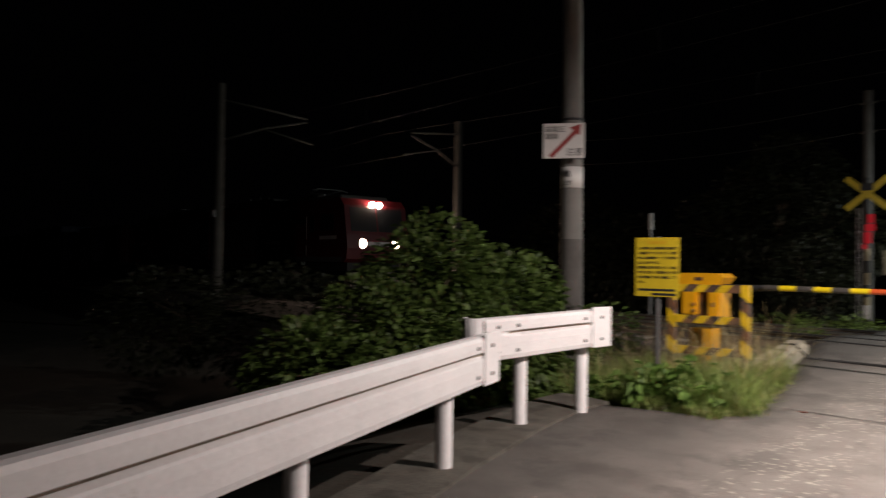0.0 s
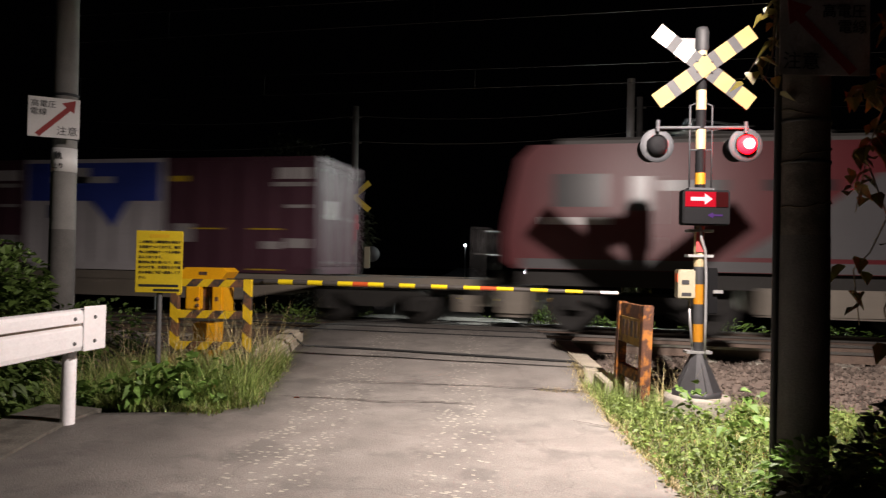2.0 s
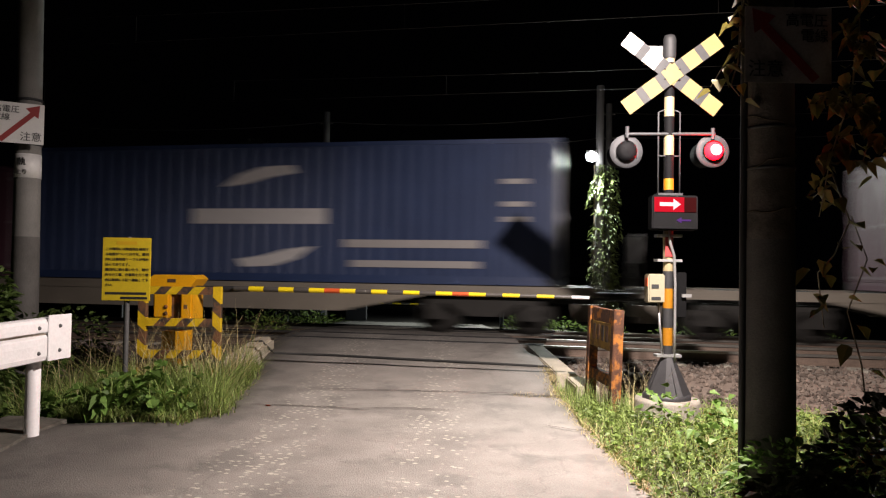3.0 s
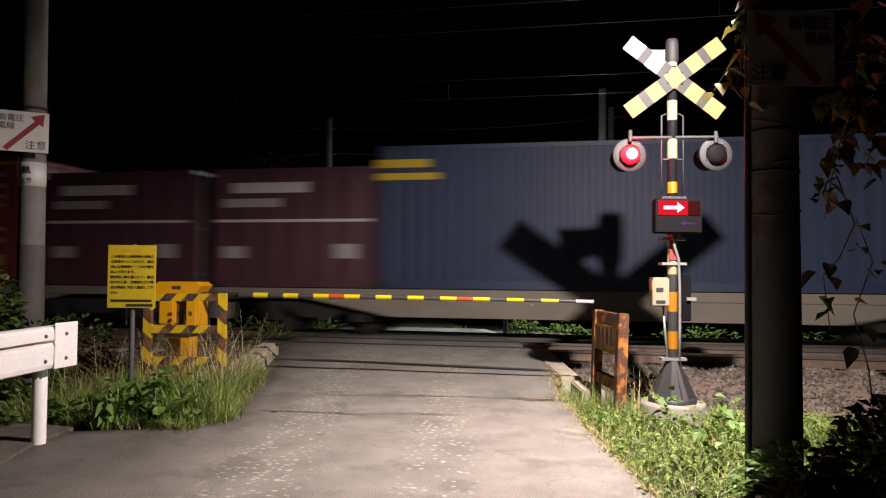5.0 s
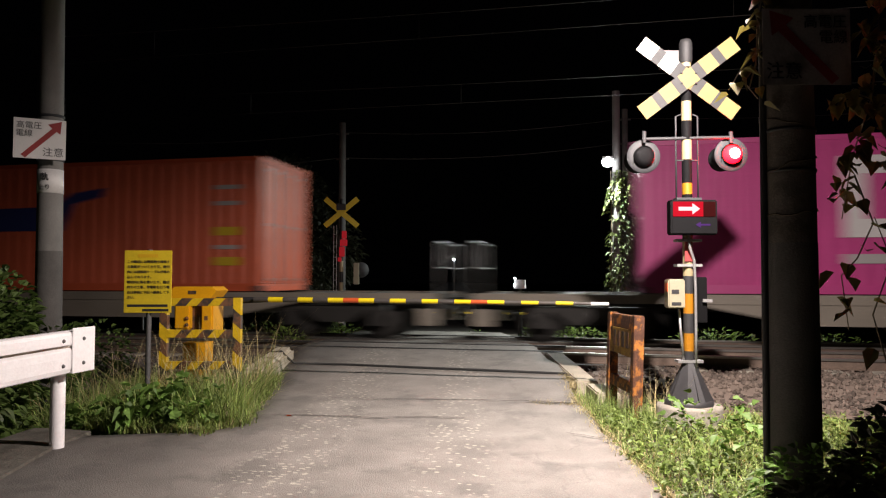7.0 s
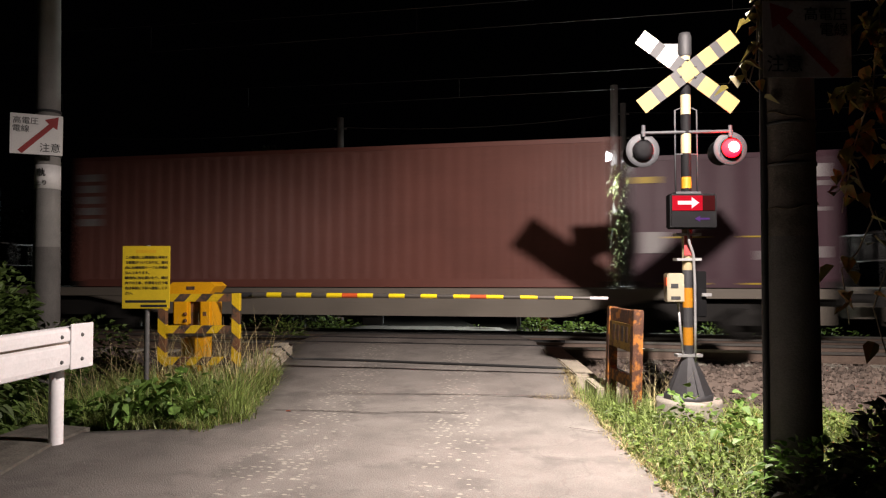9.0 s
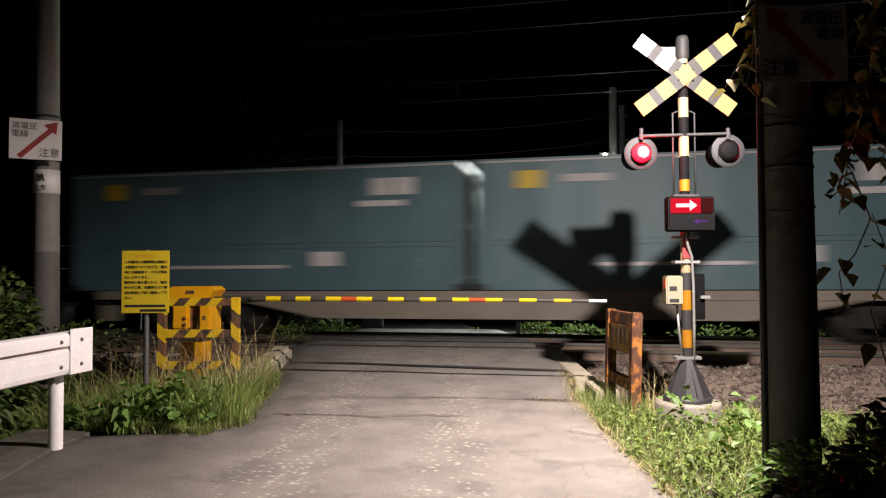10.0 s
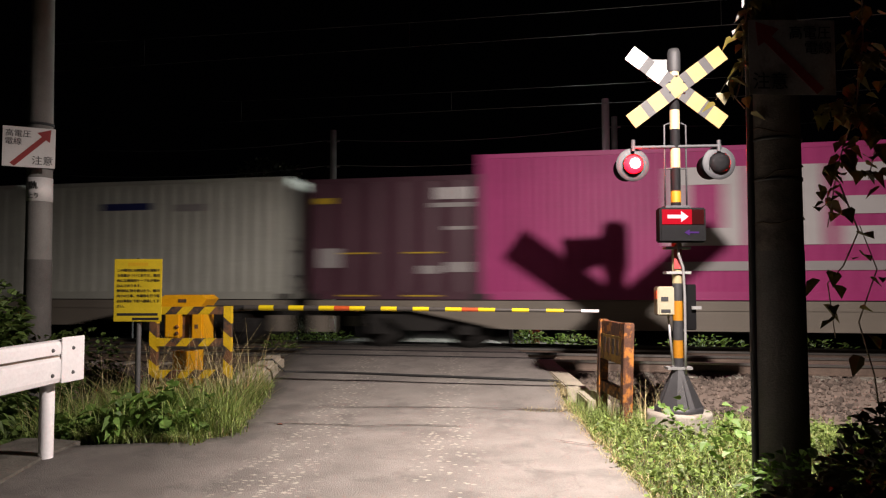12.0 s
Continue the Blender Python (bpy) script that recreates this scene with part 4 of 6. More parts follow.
    beam("guardrail", (-4.20, 3.85, 0.77), (-4.30, 5.45, 0.80), True, (0.55, 1.42), "short white guardrail beam ending beside the weeds")


def hv_sign(at, yaw, mirrored, scale=1.0):
    """White high-voltage warning plate with a red arrow."""
    s = thing("warning_sign", "white warning plate with a red arrow and black lettering", "sign", pose(*at, 0, 0, yaw), "high voltage signs")
    w, h = 0.30 * scale, 0.26 * scale
    # the mirrored plate takes the white with shade put into its colour
    block("plate", (-w, 0, -h, w, 0.006, h), SHADED_WHITE if mirrored else SIGN_WHITE, s, "patchy white plate, coloured darker for shade" if mirrored else "", bevel=0.002)
    bm = bmesh.new()
    k = scale * (-1 if mirrored else 1)
    line = [(-0.215, -0.235), (0.14, 0.125), (0.09, 0.175), (0.25, 0.225), (0.235, 0.055), (0.19, 0.085), (-0.165, -0.275)]
    prism(bm, [(x * k, (z + 0.02) * scale) for x, z in line], -0.003, 0.001)
    part("arrow", bm, SIGN_RED, s)
    e = -1 if mirrored else 1
    for words, x, z, q in (("高電圧", -0.125 * e, 0.165, 0.098), ("電線", -0.18 * e, 0.06, 0.098), ("注意", 0.155 * e, -0.175, 0.125)):
        text_part("lettering", words, q * scale, INK, s, pose(x * scale, -0.003, z * scale))
    return s


def left_pole():
    p = thing("utility_pole", "round grey concrete utility pole, stained darker below", "utility pole", pose(-6.37, 7.44, 0, 0, -0.5, 0))
    bm = bmesh.new()
    tube(bm, (0, 0, -0.6), (0, 0, 1.72), 0.155, 0.145, 24)
    part("lower_shaft", bm, DIRTY_POLE, p, "darker lower shaft")
    bm = bmesh.new()
    tube(bm, (0, 0, 1.72), (0, 0, 9.5), 0.143, 0.10, 24)
    part("shaft", bm, POLE_CONCRETE, p)
    bm = bmesh.new()
    lathe(bm, ((0.140, 2.40), (0.144, 2.40), (0.142, 2.68), (0.138, 2.68)), None, 24)
    part("number_band", bm, SIGN_WHITE, p, "white wrapped pole label")
    for k, (z, q) in enumerate(((2.58, 0.10), (2.46, 0.07))):
        text_part("lettering", ("軌", "上り")[k], q, INK, p, pose(0.04, -0.144, z, 0, 0, 14))
    for z in (2.78, 2.95, 3.3):
        bm = bmesh.new()
        lathe(bm, ((0.132, z), (0.145, z), (0.145, z + 0.03), (0.132, z + 0.03)), None, 24)
        part("steel_band", bm, RING_GREY, p)
    hv_sign((-6.27, 7.12, 2.99), 38, False, 0.88)


def yellow_sign():
    s = thing("notice_sign", "yellow notice board with black lettering on a steel post", "sign", pose(-4.46, 6.55, 0, 0, 0, 14))
    bm = bmesh.new()
    tube(bm, (0, 0.03, -0.4), (0, 0.03, 1.69), 0.026, seg=14)
    part("post", bm, BOLT_GREY, s)
    block("board", (-0.235, -0.012, 1.055, 0.235, 0.0, 1.68), SIGN_YELLOW, s, bevel=0.003)
    lines = ("この踏切には障害物を検知す", "る装置がついており又、踏切", "内には検知用ケーブルが埋め", "込んであります。", "踏切内に物を置いたり、踏切", "内での工事、作業等を行う場", "合は事前に下記へ連絡して下", "さい。")
    for k, words in enumerate(lines):
        z = 1.565 - 0.051 * k
        width = 0.0325 * len(words)
        text_part("lettering", words, 0.0325, INK, s, pose(-0.205 + width * 0.5, -0.0135, z))
    block("heading_bar", (-0.10, -0.014, 1.61, 0.10, -0.011, 1.645), ORANGE_INK, s)
    block("lettering_bar", (-0.20, -0.014, 1.115, 0.20, -0.011, 1.14), INK, s)
    block("lettering_bar", (-0.05, -0.014, 1.07, 0.21, -0.011, 1.095), INK, s)


def striped(name, a, b, half, parent, n):
    """A square bar from a to b: a thin core, and round it slanting stripes of two paints, each a piece."""
    a, b = Vector(a), Vector(b)
    d = (b - a).normalized()
    s = d.cross(Vector((0, 1, 0))).normalized() * half
    t = Vector((0, half, 0))
    L = (b - a).length
    bm = bmesh.new()
    tube(bm, a, b, half * 0.5, seg=6)
    core = part(name, bm, HAZARD_BLACK, parent)
    slant = half * 0.9
    for k in range(n):
        q = []
        for base, flat in ((L * k / n, k == 0), (L * (k + 1) / n, k == n - 1)):
            sl = 0 if flat else slant
            for sy in (-1, 1):
                q.append(a + d * (base - sl) - s + t * sy)
                q.append(a + d * (base + sl) + s + t * sy)
        bm = bmesh.new()
        v = [bm.verts.new(x) for x in q]
        for f in ((0, 1, 3, 2), (4, 6, 7, 5), (0, 4, 5, 1), (2, 3, 7, 6), (0, 2, 6, 4), (1, 5, 7, 3)):
            bm.faces.new([v[i] for i in f])
        part("stripe", bm, (HAZARD_YELLOW, HAZARD_BLACK)[k % 2], core)


def striped_frame():
    """The black and yellow guard frame in front of the barrier machine."""
    g = thing("guard_frame", "black and yellow striped steel guard frame, rusting, in tall grass", "guard frame", pose(-4.50, 7.62, 0.05, 0, 0, 12))
    for name, a, b, n in (("post", (-0.42, 0, -0.3), (-0.42, 0, 1.13), 9), ("post", (0.42, 0, -0.3), (0.42, 0, 1.13), 9),
                          ("rail", (-0.375, 0, 1.08), (0.375, 0, 1.08), 6), ("rail", (-0.375, 0, 0.72), (0.375, 0, 0.72), 6), ("rail", (-0.375, 0, 0.36), (0.375, 0, 0.36), 6)):
        striped(name, a, b, 0.043, g, n)


def barrier():
    """The machine and its long striped bar, lowered."""
    g = thing("barrier_machine", "orange-yellow level crossing barrier machine on a post", "barrier machine", pose(-4.95, 8.32, 0.05, 0, 0, 10))
    block("housing", (-0.24, -0.18, 0.72, -0.04, 0.2, 1.07), MACHINE_YELLOW, g, bevel=0.02)
    block("drive_box", (0.10, -0.2, 0.66, 0.25, 0.2, 1.07), MACHINE_YELLOW, g, bevel=0.02)
    block("recess", (-0.05, -0.10, 0.68, 0.11, 0.15, 1.07), HAZARD_BLACK, g)
    bm = bmesh.new()
    prism(bm, [(-0.27, 1.07), (0.20, 1.07), (0.30, 1.20), (0.24, 1.25), (-0.22, 1.25), (-0.28, 1.20)], -0.22, 0.22)
    soften(bm, 0.015, 2)
    part("cap", bm, MACHINE_YELLOW, g)
    block("cap_bolt_plate", (-0.05, -0.226, 1.16, 0.05, -0.218, 1.20), HAZARD_BLACK, g)
    block("stand", (-0.14, -0.14, -0.4, 0.14, 0.14, 0.56), MACHINE_YELLOW, g)
    for z in (0.78, 0.86):
        bm = bmesh.new()
        lathe(bm, ((0, 0.02), (0.02, 0.018), (0.025, 0)), pose(-0.08, -0.18, z, 90, 0, 0), 10)
        part("bolt", bm, RUST, g)
    block("inspection_window", (0.15, -0.206, 0.84, 0.19, -0.196, 0.89), HAZARD_BLACK, g)
    bm = bmesh.new()
    tube(bm, (0.1, 0.0, 1.07), (0.85, -0.15, 1.09), 0.05, 0.035, 12)
    part("bar_socket", bm, BLACK_STEEL, g)
    bar = thing("barrier_bar", "lowered barrier bar banded yellow and black with red markers", "barrier bar", pose(-4.16, 8.25, 1.145, 0, 0.0, 0))
    L, n = 4.22, 22
    for k in range(n):
        x0, x1 = L * k / n, L * (k + 1) / n
        r0, r1 = 0.034 - 0.016 * k / n, 0.034 - 0.016 * (k + 1) / n
        bm = bmesh.new()
        tube(bm, (x0, 0, -0.10 * (x0 / L) ** 2 * 0.2), (x1, 0, -0.10 * (x1 / L) ** 2 * 0.2), r0, r1, 12)
        paint = BAR_YELLOW if k % 2 else BAR_BLACK
        if k in (6, 14):
            paint = BAR_RED
        if k == n - 1:
            paint = PALE
        part("band", bm, paint, bar)


def wooden_barrier():
    """The rusty steel frame beside the lane on the far right."""
    g = thing("rusty_frame", "rusty steel guard frame with a faded yellow plate", "guard frame", pose(0.19, 7.88, 0.06, 0, 0, -75) @ pose(0, 0, 0, -2, 0, 0))
    for x in (-0.43, 0.43):
        block("post", (x - 0.055, -0.05, -0.4, x + 0.055, 0.05, 0.98), RUST, g, bevel=0.008)
    for z, h in ((0.90, 0.07), (0.26, 0.06), (0.60, 0.03)):
        block("rail", (-0.375, -0.035, z - h, 0.375, 0.035, z + h), RUST, g, bevel=0.006)
    block("plate", (-0.372, -0.045, 0.56, 0.372, -0.037, 0.83), FADED_YELLOW, g, "faded yellow plate, rusting through")
    for x in (-0.25, -0.1, 0.05, 0.2):
        block("lettering_bar", (x, -0.049, 0.64, x + 0.09, -0.046, 0.8), HAZARD_BLACK, g)


FLASHERS = []


def flasher(parent, x, z):
    """One round lamp: ring plate, arched hood, and a drum inside whose one half glows and the other is dark."""
    bm = bmesh.new()
    lathe(bm, ((0.098, -0.008), (0.160, -0.008), (0.164, 0.0), (0.160, 0.008), (0.098, 0.008)), pose(x, 0, z, 90, 0, 0), 40)
    ring = part("lamp_ring", bm, RING_GREY, parent, "grey round lamp backing ring")
    # the hood: an arch over the lens, its sides running straight down, shorter below
    line = [(0.100 * math.cos(math.pi * k / 14), 0.100 * math.sin(math.pi * k / 14)) for k in range(15)]
    line = [(0.100, -0.07), (0.100, -0.035)] + line + [(-0.100, -0.035), (-0.100, -0.07)]
    bm = bmesh.new()
    for (xa, za), (xb, zb) in zip(line, line[1:]):
        v = [bm.verts.new((x + q, -y, z + h)) for q, h, y in ((xa, za, 0.004), (xb, zb, 0.004), (xb, zb, 0.02 + 0.30 * max(0, zb)), (xa, za, 0.02 + 0.30 * max(0, za)))]
        bm.faces.new(v).smooth = True
    barrel = bmesh.new()
    lathe(barrel, ((0.0972, 0.040), (0.0985, 0.040), (0.0985, -0.012), (0.0972, -0.012)), pose(x, 0, z, 90, 0, 0), 32)
    part("lens_barrel", barrel, SIGNAL_BLACK, ring)
    hood = part("hood", bm, SIGNAL_BLACK, ring)
    hood.modifiers.new("steel", "SOLIDIFY").thickness = 0.003
    bm = bmesh.new()
    lathe(bm, ((0.099, 0.0), (0.134, -0.05), (0.126, -0.26), (0.0, -0.28)), pose(x, 0.012, z, 90, 0, 0), 24)
    part("housing", bm, SIGNAL_BLACK, parent)
    # the drum turns about its upright axis; its glowing side faces the lane at 0 degrees
    bm = bmesh.new()
    lathe(bm, ((0.0, 0.075), (0.03, 0.072), (0.052, 0.064), (0.076, 0.044), (0.090, 0.0)), pose(0, 0, 0, 90, 0, 0), 28)
    for f in bm.faces:
        f.material_index = 1 if (f.calc_center_median().xz.length < 0.060) else 0
    lathe(bm, ((0.090, 0.0), (0.0965, 0.0), (0.0965, -0.004), (0.05, -0.018), (0.0, -0.02)), pose(0, 0, 0, 90, 0, 0), 28, 2)
    drum = part("lamp_drum", bm, (RED_GLOW, RED_CORE, SIGNAL_BLACK), parent, "round red signal lens")
    drum.matrix_local = pose(x, -0.034, z)
    FLASHERS.append((drum, (x, -0.034, z)))


SWITCHES = (0.36, 0.94, 1.63, 2.25, 2.87, 3.48, 4.08, 4.68, 5.27, 5.87, 6.41, 7.05, 7.65, 8.27, 8.90, 9.47, 10.07, 10.68, 11.25, 11.88)


def flash():
    """The two lamps flash in turn: each drum swings round by half a turn at every switch."""
    for which, (drum, (x, y, z)) in enumerate(FLASHERS):
        turn = 0 if which == 0 else 180
        rows = [(0.0, turn)]
        for t in SWITCHES:
            f = round(t * FPS)
            rows += [((f - 2) / FPS, turn), ((f - 1) / FPS, turn + 50), (f / FPS, turn + 130), ((f + 1) / FPS, turn + 180)]
            turn += 180
        rows.append((12.0, turn))
        walk(drum, [(t, pose(x, y, z, 0, 0, a)) for t, a in rows])


def crossing_signal():
    g = thing("crossing_signal", "level crossing warning post with crossbuck, flashing red lamps and arrow box", "crossing signal", pose(0.80, 7.42, 0.20, 0, 0.1, FACE))
    # banded post
    z, k = 0.42, 0
    for top, paint in ((0.51, BLACK_STEEL), (0.68, POST_ORANGE), (0.87, BLACK_STEEL), (1.06, POST_ORANGE), (1.23, BLACK_STEEL), (1.39, POST_CREAM), (1.62, POST_CREAM), (2.02, SIGNAL_BLACK),
                       (2.13, POST_ORANGE), (2.36, SIGNAL_BLACK), (2.55, POST_CREAM), (2.74, SIGNAL_BLACK), (2.93, POST_CREAM), (3.27, SIGNAL_BLACK), (3.33, POST_CREAM)):
        h = top - z
        bm = bmesh.new()
        tube(bm, (0, 0, z), (0, 0, z + h), 0.048, seg=20)
        part("post_band", bm, paint, g)
        z += h
    bm = bmesh.new()
    lathe(bm, ((0.055, z - 0.02), (0.062, z), (0.062, z + 0.17), (0.05, z + 0.21), (0, z + 0.22)), None, 20)
    part("post_cap", bm, CROSS_GREY, g)
    # cone foot on a concrete footing
    bm = bmesh.new()
    for k in range(8):
        a0, a1 = math.tau * k / 8 + 0.39, math.tau * (k + 1) / 8 + 0.39
        v = [bm.verts.new((r * math.cos(a), r * math.sin(a), h)) for a, r, h in ((a0, 0.22, 0.05), (a1, 0.22, 0.05), (a1, 0.06, 0.40), (a0, 0.06, 0.40))]
        bm.faces.new(v)
    lathe(bm, ((0.24, 0.0), (0.24, 0.05), (0.2, 0.05)), None, 8)
    for k in range(4):
        a = math.tau * k / 4 - 1.45
        m = pose(0, 0, 0, 0, 0, math.degrees(a))
        prism(bm, [(0.05, 0.40), (0.05, 0.05), (0.23, 0.05)], -0.006, 0.006, m)
    part("foot", bm, BLACK_STEEL, g)
    bm = bmesh.new()
    lathe(bm, ((0.0, 0.0), (0.30, 0.0), (0.31, -0.03), (0.31, -0.6)), None, 28)
    part("footing", bm, CONCRETE, g, "round concrete footing")
    # crossbuck
    cz = 3.14
    cuts = (-0.57, -0.40, -0.315, -0.165, -0.08, 0.08, 0.165, 0.315, 0.40, 0.57)
    for a, y in ((37, -0.070), (-37, -0.084)):
        m = pose(0, y, cz, 0, a, 0)
        for k in range(9):
            bm = bmesh.new()
            cuboid(bm, cuts[k], -0.006, -0.078, cuts[k + 1], 0.006, 0.078, m)
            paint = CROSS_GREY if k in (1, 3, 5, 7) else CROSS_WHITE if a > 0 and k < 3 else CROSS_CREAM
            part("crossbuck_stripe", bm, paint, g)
    bm = bmesh.new()
    for x in (-0.07, 0.07):
        for q in (-0.05, 0.05):
            lathe(bm, ((0, 0.012), (0.01, 0.01), (0.013, 0)), pose(x, -0.09, cz + q, 90, 0, 0), 8)
    part("bolt", bm, BLACK_STEEL, g)
    # a square horn loudspeaker beside the post's top
    bm = bmesh.new()
    m = pose(-0.075, 0.10, 3.385, 0, -8, 0)
    prism(bm, [(0.13, -0.045), (0.13, 0.05), (-0.02, 0.065), (-0.15, 0.085), (-0.15, -0.075), (-0.02, -0.055)], -0.07, 0.07, m)
    soften(bm, 0.008, 1)
    part("loudspeaker", bm, BOLT_GREY, g, "pale square horn loudspeaker")
    # arm with two lamps
    bm = bmesh.new()
    tube(bm, (-0.44, -0.03, 2.555), (0.44, -0.03, 2.575), 0.016, seg=10)
    for x in (-0.42, 0.42):
        tube(bm, (x, -0.03, 2.52), (x, -0.03, 2.63), 0.02, seg=8)
    part("lamp_arm", bm, RING_GREY, g)
    bm = bmesh.new()
    for x in (-0.11, 0.10):
        chain(bm, [(x, -0.02, 1.98), (x, -0.02, 2.78), (x * 0.5, -0.02, 2.80)], [0.009] * 3, 6)
        chain(bm, [(x, -0.02, 2.35), (0, -0.02, 2.35)], [0.008] * 2, 6)
    cuboid(bm, -0.12, -0.06, 1.96, 0.12, 0.06, 1.985)
    part("lamp_bracket", bm, RING_GREY, g)
    flasher(g, -0.42, 2.39)
    flasher(g, 0.43, 2.41)
    # arrow box
    box = block("arrow_box", (-0.22, -0.20, 1.62, 0.22, -0.06, 1.95), SIGNAL_BLACK, g, "black direction box with a lit red arrow", 0.012)
    block("arrow_panel", (0.085, -0.206, 1.79, 0.20, -0.2, 1.93), ARROW_PANEL, box)
    # the arrow's red halo, put in as a glowing plate behind it
    block("halo_panel", (-0.20, -0.206, 1.79, 0.083, -0.2, 1.93), ARROW_HALO, box, "panel behind the arrow, made to glow for its red halo")
    bm = bmesh.new()
    prism(bm, [(-0.15, 1.845), (-0.02, 1.845), (-0.02, 1.81), (0.05, 1.862), (-0.02, 1.915), (-0.02, 1.88), (-0.15, 1.88)], -0.211, -0.2065)
    part("red_arrow", bm, ARROW_GLOW, box, "glowing red arrow")
    bm = bmesh.new()
    prism(bm, [(0.15, 1.72), (0.06, 1.72), (0.06, 1.74), (0.01, 1.712), (0.06, 1.684), (0.06, 1.704), (0.15, 1.704)], -0.204, -0.2)
    part("dim_arrow", bm, PURPLE_DIM, box, "unlit purple arrow")
    # emergency button box, terminal box, cables, clamps
    bx = block("button_box", (-0.22, -0.10, 0.92, -0.06, 0.04, 1.20), CREAM_BOX, g, "cream emergency button box", 0.012)
    block("button_panel", (-0.226, -0.08, 1.08, -0.218, 0.0, 1.16), BAR_RED, bx)
    block("label_bar", (-0.19, -0.104, 1.06, -0.12, -0.098, 1.10), INK, bx)
    block("label_bar", (-0.19, -0.104, 0.95, -0.10, -0.098, 0.98), INK, bx)
    tb = block("terminal_box", (0.07, -0.07, 0.78, 0.16, 0.10, 1.22), SIGNAL_BLACK, g, "dark grey terminal box", 0.008)
    block("latch", (0.11, -0.095, 0.98, 0.20, -0.068, 1.01), GREY_STEEL, tb)
    for zz in (0.40, 1.32, 1.56):
        block("clamp", (-0.12, -0.06, zz, 0.12, 0.06, zz + 0.025), GREY_STEEL, g)
    bm = bmesh.new()
    chain(bm, [(-0.02, -0.1, 1.62), (-0.01, -0.09, 1.5), (0.04, -0.06, 1.38), (0.055, -0.05, 1.1), (0.058, -0.04, 0.7), (0.05, -0.05, 0.35)], [0.014] * 6, 8)
    chain(bm, [(-0.09, 0, 0.92), (-0.085, -0.03, 0.7), (-0.06, -0.04, 0.42)], [0.012] * 3, 8)
    part("cable", bm, GREY_STEEL, g)
    block("red_label", (-0.045, -0.056, 1.37, 0.03, -0.05, 1.56), SIGN_RED, g)


def vine_pole():
    p = thing("vine_pole", "dark concrete pole overgrown with vines, with a street lamp", "utility pole", pose(1.13, 4.86, 0, 0, 0, 0))
    bm = bmesh.new()
    tube(bm, (0, 0, -0.6), (0, 0, 1.62), 0.158, 0.150, 28)
    part("lower_shaft", bm, DIRTY_POLE, p, "darker lower shaft")
    bm = bmesh.new()
    tube(bm, (0, 0, 1.62), (0, 0, 8.5), 0.148, 0.115, 28)
    part("shaft", bm, BROWN_POLE, p)
    bm = bmesh.new()
    tube(bm, (-0.165, -0.03, 0), (-0.145, -0.03, 4.4), 0.022, seg=10)
    part("conduit", bm, BLACK_STEEL, p)
    for z in (2.05, 2.3, 3.2):
        bm = bmesh.new()
        lathe(bm, ((0.13, z), (0.152, z), (0.152, z + 0.02), (0.13, z + 0.02)), None, 24)
        part("band", bm, BLACK_STEEL, p)
    # the lamp above the lane
    bm = bmesh.new()
    tube(bm, (-0.10, 0.10, 4.05), (-0.24, 0.30, 4.12), 0.02, seg=8)
    part("lamp_arm", bm, GREY_STEEL, p)
    bm = bmesh.new()
    m = pose(-0.26, 0.35, 4.12, 0, 0, 120)
    cuboid(bm, -0.16, -0.1, 0.0, 0.16, 0.1, 0.06, m)
    part("lamp_head", bm, GREY_STEEL, p)
    # unseen plates, added to keep lamplight off the shrubs and both sides
    bm = bmesh.new()
    chain(bm, [(-0.20, 0.12, 4.0), (-0.16, 0.17, 4.0)], [0.01] * 2, 6)
    cuboid(bm, -0.235, 0.17, 3.36, -0.07, 0.18, 4.2)
    cuboid(bm, -0.08, 0.17, 3.36, -0.07, 0.50, 4.2)
    cuboid(bm, -0.33, 0.22, 4.088, -0.32, 0.56, 4.2)
    part("light_blocker", bm, GREY_STEEL, p, "unseen steel plates added to block the lamp's light")
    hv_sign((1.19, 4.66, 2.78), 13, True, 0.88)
    # twigs and leaves
    rnd = random.Random(31)
    v = thing("climbing_vine", "climbing vine with yellow and reddish leaves on the pole", "vine")
    spots = []
    stems = (((1.60, 4.70, 3.35), (1.58, 4.66, 2.85), (1.52, 4.62, 2.45), (1.42, 4.64, 2.12), (1.36, 4.66, 1.75)),
             ((1.00, 4.80, 3.3), (0.94, 4.78, 2.98), (0.93, 4.76, 2.80), (0.83, 4.74, 2.68), (0.76, 4.73, 2.56)),
             ((0.95, 4.78, 2.98), (0.925, 4.76, 2.72), (0.88, 4.73, 2.57), (0.85, 4.73, 2.60), (0.93, 4.74, 2.50)),
             ((1.50, 4.68, 2.9), (1.54, 4.62, 2.78), (1.62, 4.58, 2.70), (1.72, 4.55, 2.66), (1.85, 4.5, 2.72)),
             ((1.36, 4.66, 2.46), (1.45, 4.62, 2.47), (1.58, 4.58, 2.40), (1.60, 4.57, 2.2), (1.56, 4.58, 2.02)),
             ((1.42, 4.62, 2.0), (1.50, 4.58, 1.72), (1.42, 4.60, 1.52), (1.34, 4.62, 1.42), (1.38, 4.64, 1.1)),
             ((1.28, 4.66, 3.6), (1.12, 4.68, 3.4), (1.0, 4.70, 3.22), (0.97, 4.72, 3.08), (1.0, 4.70, 2.96)),
             ((1.62, 4.55, 0.2), (1.55, 4.55, 0.9), (1.48, 4.56, 1.2), (1.58, 4.55, 1.5), (1.5, 4.56, 1.75)))
    for st in stems:
        bm = bmesh.new()
        chain(bm, st, (0.0055, 0.005, 0.0045, 0.004, 0.003), 5)
        part("stem", bm, STEM, v)
